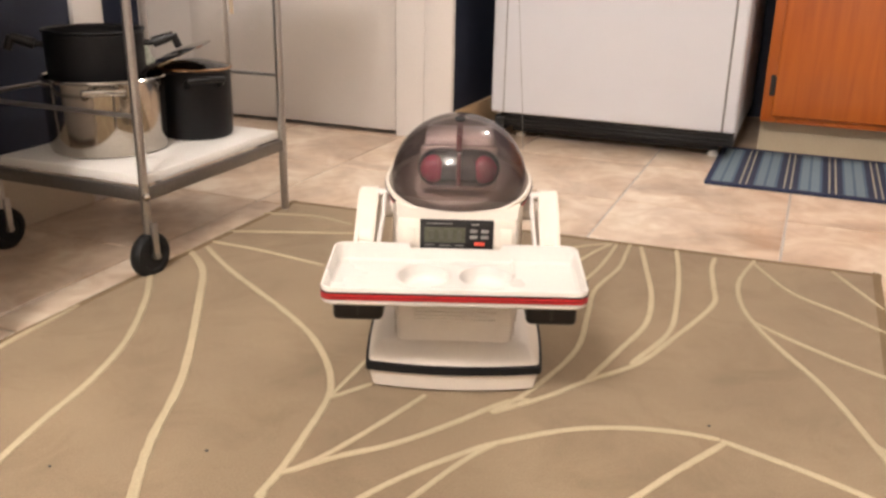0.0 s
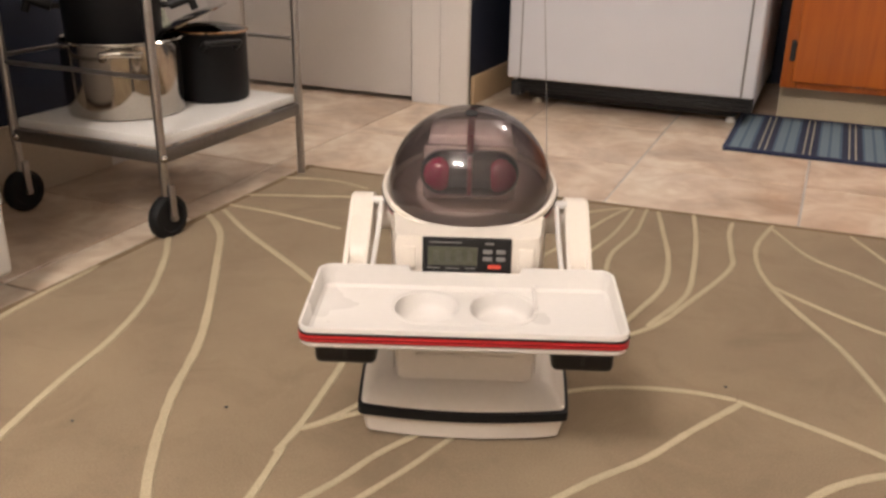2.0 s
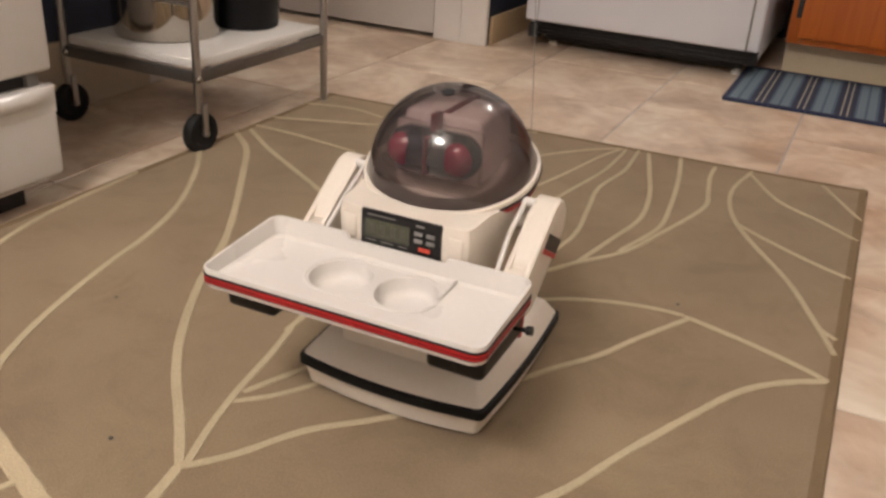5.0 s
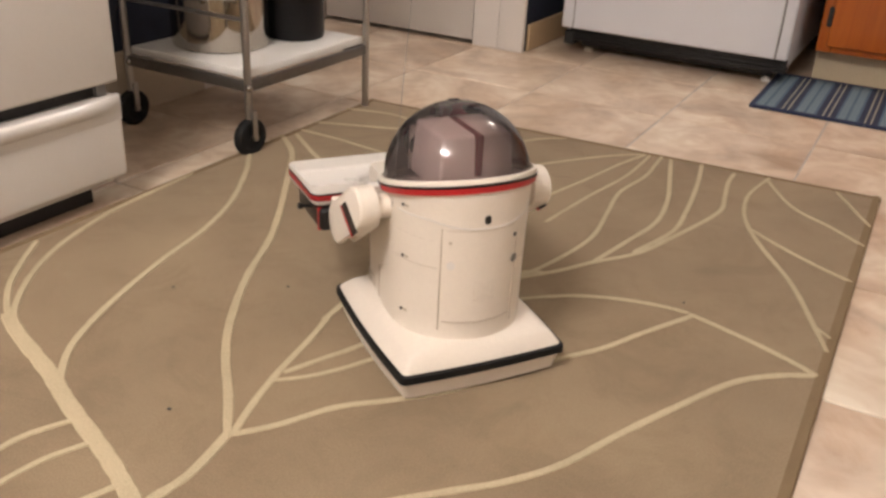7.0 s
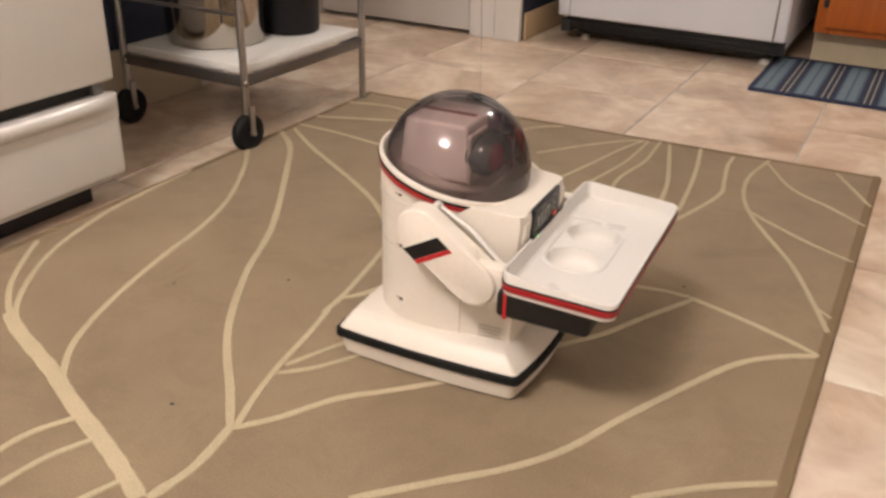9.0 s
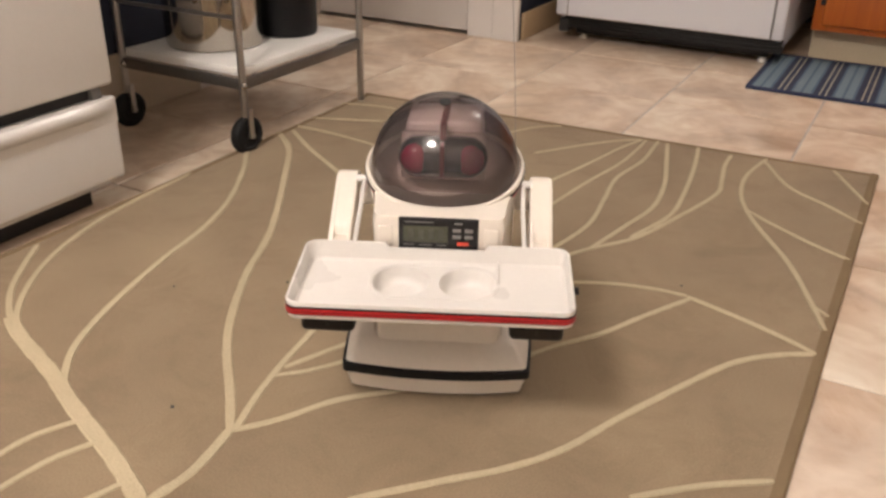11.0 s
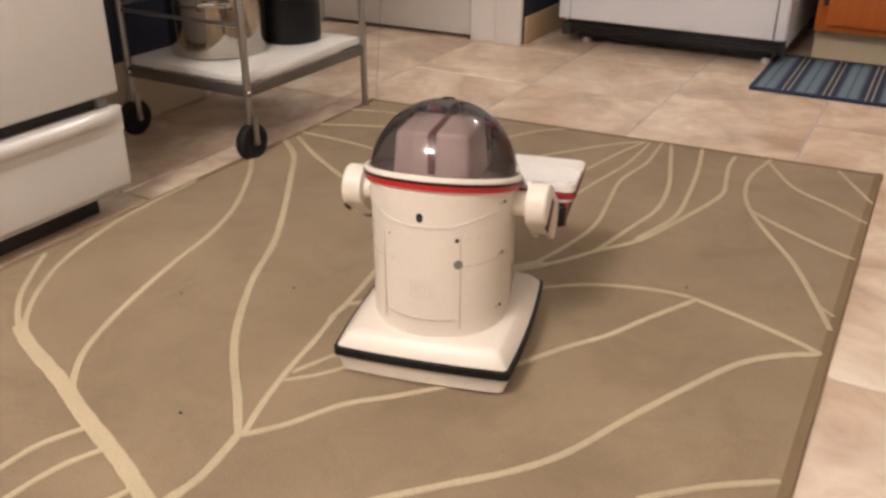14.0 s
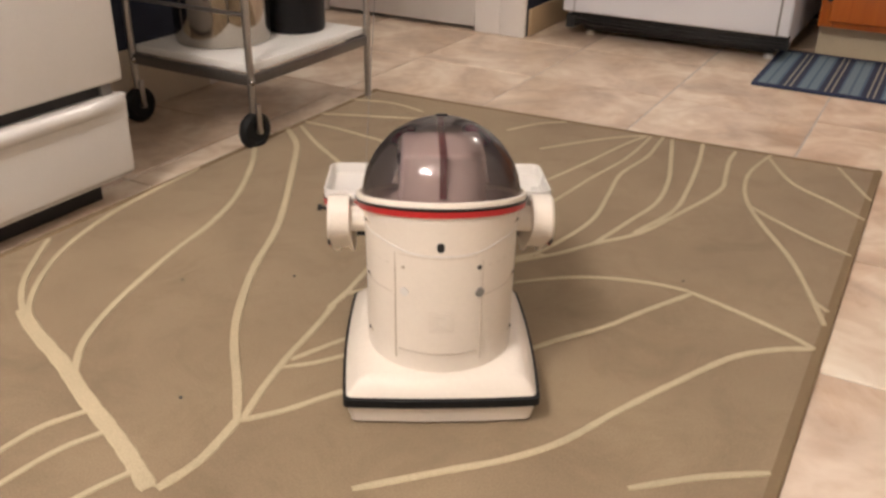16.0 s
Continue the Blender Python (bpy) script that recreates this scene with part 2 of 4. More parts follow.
# ---- mesh helpers ----
def box(bm, x0, x1, y0, y1, z0, z1, bevel=0.0, seg=2):
    r = bmesh.ops.create_cube(bm, size=1)["verts"]
    for v in r:
        v.co = ((x0 + x1) / 2 + v.co.x * (x1 - x0), (y0 + y1) / 2 + v.co.y * (y1 - y0), (z0 + z1) / 2 + v.co.z * (z1 - z0))
    if bevel:
        es = list({e for v in r for e in v.link_edges})
        bmesh.ops.bevel(bm, geom=es, offset=bevel, segments=seg, affect="EDGES", profile=0.5)
    return r


def one_box(*a, **k):
    bm = bmesh.new()
    box(bm, *a, **k)
    return bm


def tube(bm, a, b, r, seg=14, r2=None):
    a, b = Vector(a), Vector(b)
    d = b - a
    m = Matrix.Translation((a + b) / 2) @ d.to_track_quat("Z", "Y").to_matrix().to_4x4()
    return bmesh.ops.create_cone(bm, cap_ends=True, segments=seg, radius1=r, radius2=r if r2 is None else r2, depth=d.length, matrix=m)["verts"]


def lathe(bm, profile, seg=40, m=None):
    """Turn a profile of (radius, height) about z."""
    rings = []
    for r, z in profile:
        if r < 1e-6:
            rings.append([bm.verts.new((0, 0, z))])
        else:
            rings.append([bm.verts.new((r * math.cos(2 * math.pi * i / seg), r * math.sin(2 * math.pi * i / seg), z)) for i in range(seg)])
    for p, q in zip(rings, rings[1:]):
        for i in range(seg):
            j = (i + 1) % seg
            f = [p[i % len(p)], p[j % len(p)], q[j % len(q)], q[i % len(q)]]
            u = list(dict.fromkeys(f))
            if len(u) > 2:
                bm.faces.new(u)
    if m:
        bmesh.ops.transform(bm, matrix=m, verts=[v for k in rings for v in k])
    return bm


def rounded(w, d, r, seg=6, cx=0.0, cy=0.0):
    """A rounded rectangle's outline, half sizes w and d."""
    out = []
    for sx, sy, a0 in ((1, 1, 0), (-1, 1, 90), (-1, -1, 180), (1, -1, 270)):
        for i in range(seg + 1):
            a = radians(a0 + 90 * i / seg)
            out.append((cx + sx * (w - r) + r * math.cos(a), cy + sy * (d - r) + r * math.sin(a)))
    return out


def loft(bm, loops, caps=True):
    """Skin through loops of equal length (3D points)."""
    vs = [[bm.verts.new(p) for p in lp] for lp in loops]
    n = len(vs[0])
    for a, b in zip(vs, vs[1:]):
        for i in range(n):
            bm.faces.new((a[i], a[(i + 1) % n], b[(i + 1) % n], b[i]))
    if caps:
        bm.faces.new(vs[0][::-1])
        bm.faces.new(vs[-1])
    return vs


def part(name, bm, mat, parent=None, label="", smooth=True):
    """Link a bmesh as one mesh object under a thing."""
    bmesh.ops.recalc_face_normals(bm, faces=bm.faces)
    me = bpy.data.meshes.new(name)
    bm.to_mesh(me)
    bm.free()
    me.materials.append(mat)
    if smooth:
        me.polygons.foreach_set("use_smooth", [True] * len(me.polygons))
        me.set_sharp_from_angle(angle=radians(38))
    ob = new(name, me)
    ob.parent = parent
    if label:
        tagged(ob, label)
    return ob


def thing(name, label, category, m=None, group="", kind=""):
    ob = new(name)
    ob.empty_display_size = 0.05
    if m is not None:
        ob.matrix_basis = m
    return tagged(ob, label, category, group, kind)


# ---- the setting ----
def slab(name, mat, *a, bevel=0.0, label="", **k):
    return tagged(part(name, one_box(*a, bevel=bevel, **k), mat), label, kind="structure")


FLOOR = -0.008
slab("floor", M_GROUT, -2.45, 2.05, -4.35, 1.75, -0.10, FLOOR - 0.003, label="beige marbled tile floor with grey grout")
slab("ceiling", M_CEIL, -2.45, 2.05, -4.35, 1.75, 2.42, 2.52)
# south and east walls are unseen, added pale to bounce light into the room
slab("wall_south", M_PALE_BOUNCE, -2.45, 2.05, -4.45, -4.35, FLOOR, 2.42)
slab("wall_east", M_PALE_BOUNCE, 2.05, 2.15, -4.35, 1.75, FLOOR, 2.42)
slab("wall_west", M_WALL, -2.55, -2.45, -4.35, 1.75, FLOOR, 2.42)
slab("wall_north", M_NAVY, -0.46, 2.05, 1.65, 1.75, FLOOR, 2.42, label="dark navy painted wall behind the refrigerator")
# door wall: two panels and a lintel round the opening
DY = 0.74
slab("wall_hall", M_NAVY, -2.45, -1.682, DY, DY + 0.12, FLOOR, 2.42, label="dark blue painted wall of the hall")
slab("wall_door_side", M_PAINT, -1.68, -1.44, DY, DY + 0.12, FLOOR, 2.42)
slab("wall_lintel", M_PAINT, -1.44, -0.55, DY, DY + 0.12, 2.05, 2.42)
slab("wall_niche", M_NAVY, -0.57, -0.462, DY + 0.004, 1.65, FLOOR, 2.42, label="dark navy painted side wall of the refrigerator niche")
slab("baseboard", M_BASEBOARD, -0.4615, -0.448, DY + 0.022, 1.645, FLOOR, 0.085, bevel=0.004, label="tan painted wooden baseboard in the niche")
# navy partition behind the trolley, with white casing on its end
slab("wall_partition", M_NAVY, -1.10, -0.98, -0.80, -0.285, FLOOR, 2.42, label="dark navy painted partition behind the trolley")
slab("trim_partition", M_PAINT, -1.115, -0.968, -0.284, -0.19, FLOOR, 2.42, bevel=0.006, label="white painted casing on the partition's end")
slab("baseboard_partition", M_PANEL, -0.979, -0.964, -0.80, -0.286, FLOOR, 0.15, bevel=0.004, label="beige baseboard of the navy partition")
slab("wall_stove", M_WALL, -1.32, -1.22, -4.35, -0.81, FLOOR, 2.42)
slab("wall_stove_return", M_WALL, -1.22, -1.10, -0.91, -0.80, FLOOR, 2.42)


def door_set():
    d = tagged(new("door_1"), "flat white painted interior door, closed", kind="structure")
    part("door_leaf", one_box(-1.296, -0.658, DY - 0.004, DY + 0.036, 0.006, 2.03, bevel=0.003), M_DOOR, d)
    # left casing takes the greyer door paint to stand for the shade on it
    part("casing", one_box(-1.44, -1.302, DY - 0.018, DY + 0.05, FLOOR, 2.05, bevel=0.004), M_DOOR, d)
    part("casing", one_box(-0.652, -0.553, DY - 0.014, DY + 0.05, FLOOR, 2.05, bevel=0.004), M_PAINT, d)
    part("casing", one_box(-0.551, -0.455, DY - 0.02, DY + 0.003, FLOOR, 2.42, bevel=0.005), M_PAINT, d)
    part("head_casing", one_box(-1.44, -0.555, DY - 0.022, DY - 0.001, 2.052, 2.14, bevel=0.004), M_PAINT, d)
    bm = bmesh.new()
    tube(bm, (-1.24, DY - 0.05, 0.98), (-1.24, DY - 0.003, 0.98), 0.012)
    bmesh.ops.create_uvsphere(bm, u_segments=16, v_segments=10, radius=0.027, matrix=Matrix.Translation((-1.24, DY - 0.06, 0.98)))
    part("door_knob", bm, M_CHROME, d, "brushed metal door knob")


door_set()


# ---- area rug ----
def rug_top(x):
    return -0.0575 + 0.053 * x


def build_rug():
    r = thing("area_rug", "brown area rug with cream leaf-vein lines", "rug")
    x0, x1, y0 = -0.54, 0.76, -2.55
    nx, ny = 26, 48
    bm = bmesh.new()
    grid = []
    for i in range(nx + 1):
        x = x0 + 0.012 + (x1 - x0 - 0.024) * i / nx
        grid.append([bm.verts.new((x, y0 + 0.012 + (rug_top(x) - y0 - 0.024) * j / ny, 0.0)) for j in range(ny + 1)])
    for i in range(nx):
        for j in range(ny):
            bm.faces.new((grid[i][j], grid[i + 1][j], grid[i + 1][j + 1], grid[i][j + 1]))
    part("field", bm, M_RUG, r)
    # bound edge: a low rounded band on each side
    c = [(x0, y0), (x1, y0), (x1, rug_top(x1)), (x0, rug_top(x0))]
    for (ax, ay), (bx, by) in zip(c, c[1:] + c[:1]):
        d = Vector((bx - ax, by - ay, 0)).normalized()
        n = Vector((-d.y, d.x, 0))
        loops = []
        for k in range(25):
            p = Vector((ax, ay, 0)).lerp(Vector((bx, by, 0)), k / 24)
            loops.append([p + n * a + Vector((0, 0, b)) for a, b in ((0, FLOOR), (0, -0.002), (0.003, 0.001), (0.012, 0.002), (0.016, 0.0005), (0.016, FLOOR))])
        bm = bmesh.new()
        loft(bm, loops)
        part("binding", bm, M_RUGEDGE, r, "darker brown bound rug edge")
    return r


rug = build_rug()


def smooth_line(pts, step=0.012):
    """Catmull-Rom through the control points."""
    p = [Vector((a, b, 0)) for a, b in pts]
    p = [p[0] * 2 - p[1]] + p + [p[-1] * 2 - p[-2]]
    out = []
    for i in range(1, len(p) - 2):
        n = max(2, int((p[i + 1] - p[i]).length / step))
        for k in range(n):
            t = k / n
            out.append(0.5 * (2 * p[i] + (p[i + 1] - p[i - 1]) * t + (2 * p[i - 1] - 5 * p[i] + 4 * p[i + 1] - p[i + 2]) * t * t
                              + (3 * p[i] - p[i - 1] - 3 * p[i + 1] + p[i + 2]) * t ** 3))
    out.append(p[-2])
    return out


VEIN = 0


def vein(width, *pts):
    """One tufted cream line of the leaf pattern, a little proud of the pile."""
    global VEIN
    VEIN += 1
    line = smooth_line(pts)
    bm, prev = bmesh.new(), None
    for i, p in enumerate(line):
        d = (line[min(i + 1, len(line) - 1)] - line[max(i - 1, 0)]).normalized()
        n = Vector((-d.y, d.x, 0))
        w = width * 0.47 * (1 + 0.20 * noise.noise(p * 60 + Vector((VEIN, 0, 0)))) * (0.75 if i in (0, len(line) - 1) else 1)
        h = 0.0011 + 0.00003 * VEIN
        row = [bm.verts.new(p + n * a + Vector((0, 0, b))) for a, b in ((-w, -0.001), (-w * 0.8, h), (w * 0.8, h), (w, -0.001))]
        if prev:
            for k in range(3):
                bm.faces.new((prev[k], prev[k + 1], row[k + 1], row[k]))
        prev = row
    part("vein", bm, M_RUGLINE, rug)


vein(0.009, (0.051, -0.289), (0.132, -0.172), (0.192, -0.101), (0.237, -0.066))
vein(0.008, (-0.072, -0.211), (-0.023, -0.118), (0.033, -0.067))
vein(0.009, (0.143, -0.457), (0.180, -0.301), (0.210, -0.155), (0.237, -0.066))
vein(0.009, (0.196, -0.581), (0.218, -0.404), (0.243, -0.253), (0.248, -0.143), (0.247, -0.065))
vein(0.01, (0.241, -0.840), (0.273, -0.752), (0.298, -0.601), (0.281, -0.457), (0.266, -0.340), (0.282, -0.210), (0.278, -0.117), (0.274, -0.049))
vein(0.011, (0.338, -0.696), (0.361, -0.571), (0.380, -0.452), (0.366, -0.321), (0.331, -0.183), (0.298, -0.060))
vein(0.011, (0.386, -0.615), (0.421, -0.476), (0.415, -0.347), (0.395, -0.188), (0.370, -0.051))
vein(0.011, (0.241, -0.840), (0.299, -0.763), (0.338, -0.696), (0.395, -0.610), (0.429, -0.503), (0.474, -0.324), (0.465, -0.227), (0.451, -0.136), (0.449, -0.065))
vein(0.011, (0.130, -1.420), (0.168, -1.370), (0.207, -1.301), (0.261, -1.246), (0.315, -1.186), (0.364, -1.108), (0.409, -1.029), (0.455, -0.961), (0.492, -0.884), (0.542, -0.789))
vein(0.01, (0.100, -1.275), (0.119, -1.228), (0.150, -1.154), (0.170, -1.082), (0.204, -1.010), (0.242, -0.950), (0.270, -0.912), (0.345, -0.842), (0.412, -0.805), (0.482, -0.785), (0.536, -0.781))
vein(0.009, (0.102, -1.296), (0.140, -1.256), (0.177, -1.192), (0.206, -1.115), (0.224, -1.055), (0.243, -0.985), (0.258, -0.942), (0.274, -0.911))
vein(0.012, (0.327, -1.450), (0.403, -1.370), (0.459, -1.312), (0.505, -1.245), (0.545, -1.149), (0.591, -1.049), (0.644, -0.945), (0.697, -0.889), (0.747, -0.857))
vein(0.011, (0.538, -0.783), (0.632, -0.811), (0.704, -0.838), (0.745, -0.858))
vein(0.016, (0.133, -1.564), (0.141, -1.504), (0.132, -1.441), (0.126, -1.418))
vein(0.015, (0.128, -1.420), (0.074, -1.358), (0.006, -1.287), (-0.053, -1.211), (-0.129, -1.084), (-0.208, -0.919), (-0.366, -0.674), (-0.450, -0.556), (-0.540, -0.479))
vein(0.012, (0.133, -1.417), (0.111, -1.351), (0.096, -1.291), (0.089, -1.257), (0.078, -1.189), (0.062, -1.117))
vein(0.012, (0.060, -1.131), (0.057, -1.080), (0.042, -0.995), (0.021, -0.898), (-0.004, -0.845), (-0.047, -0.788), (-0.112, -0.724), (-0.203, -0.660), (-0.300, -0.600), (-0.410, -0.531), (-0.518, -0.451))
vein(0.009, (0.059, -1.080), (0.083, -1.038), (0.107, -0.964), (0.141, -0.833))
vein(0.01, (0.062, -1.076), (0.104, -1.019), (0.155, -0.964), (0.203, -0.889), (0.252, -0.801), (0.280, -0.785))
vein(0.009, (0.021, -0.898), (0.020, -0.851), (0.016, -0.764))
vein(0.009, (0.021, -0.898), (0.038, -0.867), (0.057, -0.835))
vein(0.026, (0.126, -1.568), (0.038, -1.528), (-0.084, -1.482), (-0.165, -1.447), (-0.281, -1.406), (-0.343, -1.378))
vein(0.012, (-0.245, -1.420), (-0.333, -1.382), (-0.410, -1.325), (-0.468, -1.256), (-0.515, -1.190))
vein(0.012, (-0.241, -1.418), (-0.330, -1.376), (-0.407, -1.292), (-0.467, -1.185), (-0.508, -1.045), (-0.524, -0.900), (-0.530, -0.790))
vein(0.013, (-0.116, -1.472), (-0.182, -1.402), (-0.222, -1.325), (-0.256, -1.228), (-0.288, -1.110), (-0.314, -0.990), (-0.362, -0.862), (-0.447, -0.718), (-0.518, -0.623))
vein(0.01, (-0.048, -1.495), (-0.074, -1.551), (-0.079, -1.594), (-0.079, -1.638))
vein(0.01, (0.007, -1.509), (-0.019, -1.571), (-0.027, -1.633), (-0.029, -1.673))
vein(0.01, (0.090, -1.549), (0.072, -1.600), (0.062, -1.644))
vein(0.01, (0.525, -0.047), (0.507, -0.178), (0.518, -0.285), (0.546, -0.370), (0.589, -0.453), (0.661, -0.573), (0.717, -0.702), (0.749, -0.783))
vein(0.008, (0.717, -0.708), (0.748, -0.735))
vein(0.009, (0.546, -0.370), (0.603, -0.414), (0.683, -0.467), (0.753, -0.504))
vein(0.009, (0.527, -0.071), (0.599, -0.197), (0.687, -0.265), (0.756, -0.325))
vein(0.008, (0.671, -0.046), (0.756, -0.215))
vein(0.009, (-0.527, -0.419), (-0.428, -0.420), (-0.326, -0.432), (-0.247, -0.444))
vein(0.009, (-0.535, -0.348), (-0.434, -0.304), (-0.286, -0.243))
vein(0.008, (-0.543, -0.205), (-0.426, -0.173), (-0.320, -0.193))
vein(0.01, (0.604, -1.287), (0.673, -1.224), (0.743, -1.175))


# ---- striped mat ----
def build_mat():
    r = thing("kitchen_mat", "blue, navy and cream striped woven cotton mat on the tiles", "mat")
    bm = bmesh.new()
    x0, x1, y0, y1 = 0.36, 1.24, 0.572, 1.02
    nx, ny = 44, 22
    g = [[bm.verts.new((x0 + (x1 - x0) * i / nx, y0 + (y1 - y0) * j / ny, -0.001 + 0.0012 * noise.noise(Vector((i * 0.3, j * 0.3, 4))))) for j in range(ny + 1)] for i in range(nx + 1)]
    for i in range(nx):
        for j in range(ny):
            bm.faces.new((g[i][j], g[i + 1][j], g[i + 1][j + 1], g[i][j + 1]))
    part("weave", bm, M_COTTON, r)
    for a in ((x0 - 0.008, x1 + 0.008, y0 - 0.010, y0 + 0.004), (x0 - 0.008, x1 + 0.008, y1 - 0.004, y1 + 0.010)):
        part("hem", one_box(*a, FLOOR, 0.0015, bevel=0.002), M_MATEDGE, r, "navy hem")
    for a in ((x0 - 0.010, x0 + 0.004), (x1 - 0.004, x1 + 0.010)):
        part("hem", one_box(*a, y0 + 0.004, y1 - 0.004, FLOOR, 0.0012, bevel=0.002), M_MATEDGE, r, "navy hem")


build_mat()


# ---- refrigerator ----
def build_fridge():
    f = thing("refrigerator", "white textured refrigerator with a black base grille", "refrigerator", pose(0.0185, 0.82, FLOOR))
    w = 0.378
    part("cabinet", one_box(-w + 0.004, w - 0.002, 0.052, 0.70, 0.06, 1.68, bevel=0.006), M_FRIDGE, f)
    bm = one_box(-w, w, 0.0, 0.046, 0.09, 1.10, bevel=0.010, seg=3)
    part("lower_door", bm, M_FRIDGE, f)
    part("upper_door", one_box(-w, w, 0.0, 0.046, 1.112, 1.68, bevel=0.010, seg=3), M_FRIDGE, f)
    part("door_edge_trim", one_box(w - 0.040, w - 0.034, -0.0025, 0.004, 0.094, 1.096, bevel=0.001), M_GREY, f, "thin grey trim line")
    part("door_edge_trim", one_box(-w + 0.043, -w + 0.046, -0.002, 0.004, 0.094, 1.096, bevel=0.001), M_GREY, f, "thin grey trim line")
    part("gasket", one_box(-w + 0.012, w - 0.012, 0.045, 0.053, 0.10, 1.67), M_DARK, f)
    g = part("base_grille", one_box(-w + 0.022, w - 0.004, 0.034, 0.10, 0.042, 0.088, bevel=0.004), M_DARK, f, "black plastic base grille")
    for k in range(3):
        part("slat", one_box(-w + 0.03, w - 0.012, 0.028, 0.036, 0.048 + k * 0.012, 0.054 + k * 0.012, bevel=0.001), M_BLACK, g)
    part("drip_rail", one_box(-w + 0.05, w - 0.05, 0.085, 0.11, 0.018, 0.032, bevel=0.003), M_DARK, f)
    for x, mt in ((-w + 0.075, M_PANEL), (w - 0.065, M_WHITE_PLASTIC)):
        bm = bmesh.new()
        tube(bm, (x, 0.10, 0.0), (x, 0.10, 0.012), 0.016)
        tube(bm, (x, 0.10, 0.012), (x, 0.10, 0.06), 0.010)
        part("levelling_foot", bm, mt, f)
    for x in (-w + 0.06, w - 0.06):
        bm = bmesh.new()
        tube(bm, (x, 0.62, 0.0), (x, 0.62, 0.06), 0.012)
        part("rear_foot", bm, M_DARK, f)
    part("hinge_block", one_box(-w + 0.005, -w + 0.04, 0.03, 0.09, 0.03, 0.075, bevel=0.004), M_DARK, f)
    bm = one_box(w - 0.10, w - 0.08, -0.05, -0.03, 0.65, 1.06, bevel=0.006)
    box(bm, w - 0.10, w - 0.08, -0.045, 0.002, 0.66, 0.69, bevel=0.004)
    box(bm, w - 0.10, w - 0.08, -0.045, 0.002, 1.02, 1.05, bevel=0.004)
    part("handle", bm, M_FRIDGE, f)


build_fridge()


# ---- oak base cabinet ----
def build_cabinet(x0, x1, group):
    c = thing("base_cabinet", "orange-stained oak base cabinet with black hinges", "cabinet", pose(x0, 0.99, FLOOR), group)
    w = x1 - x0
    part("carcass", one_box(0, w, 0.02, 0.62, 0.105, 0.87), M_OAK, c)
    part("toe_kick", one_box(0.0, w, 0.075, 0.60, 0.0, 0.105), M_KICK, c, "pale laminate toe kick")
    fr = part("face_frame", one_box(0.0, 0.045, 0.0, 0.021, 0.105, 0.868, bevel=0.002), M_OAK, c)
    part("stile", one_box(w - 0.045, w, 0.0, 0.021, 0.105, 0.868, bevel=0.002), M_OAK, fr)
    part("rail", one_box(0.0455, w - 0.0455, 0.0, 0.021, 0.105, 0.145, bevel=0.002), M_OAK, fr)
    part("rail", one_box(0.0455, w - 0.0455, 0.0, 0.021, 0.80, 0.868, bevel=0.002), M_OAK, fr)
    d = part("door", one_box(0.030, w - 0.03, -0.020, -0.001, 0.125, 0.80, bevel=0.006, seg=3), M_OAK, c)
    for z in (0.185, 0.70):
        bm = one_box(0.016, 0.030, -0.010, 0.001, z, z + 0.062, bevel=0.003)
        tube(bm, (0.029, -0.016, z + 0.004), (0.029, -0.016, z + 0.058), 0.005)
        part("hinge", bm, M_DARK, d, "black cabinet hinge")
    bm = bmesh.new()
    bmesh.ops.create_uvsphere(bm, u_segments=14, v_segments=9, radius=0.016, matrix=Matrix.Translation((w - 0.07, -0.036, 0.72)))
    tube(bm, (w - 0.07, -0.018, 0.72), (w - 0.07, -0.032, 0.72), 0.006)
    part("knob", bm, M_DARK, d)
    return c


cab = build_cabinet(0.452, 1.05, "base cabinets")
copy_thing(cab, pose(1.052, 0.99, FLOOR))
tagged(part("worktop", one_box(0.44, 2.03, 0.965, 1.645, 0.864, 0.90, bevel=0.006), M_PANEL), "beige laminate worktop over the base cabinets", "worktop")


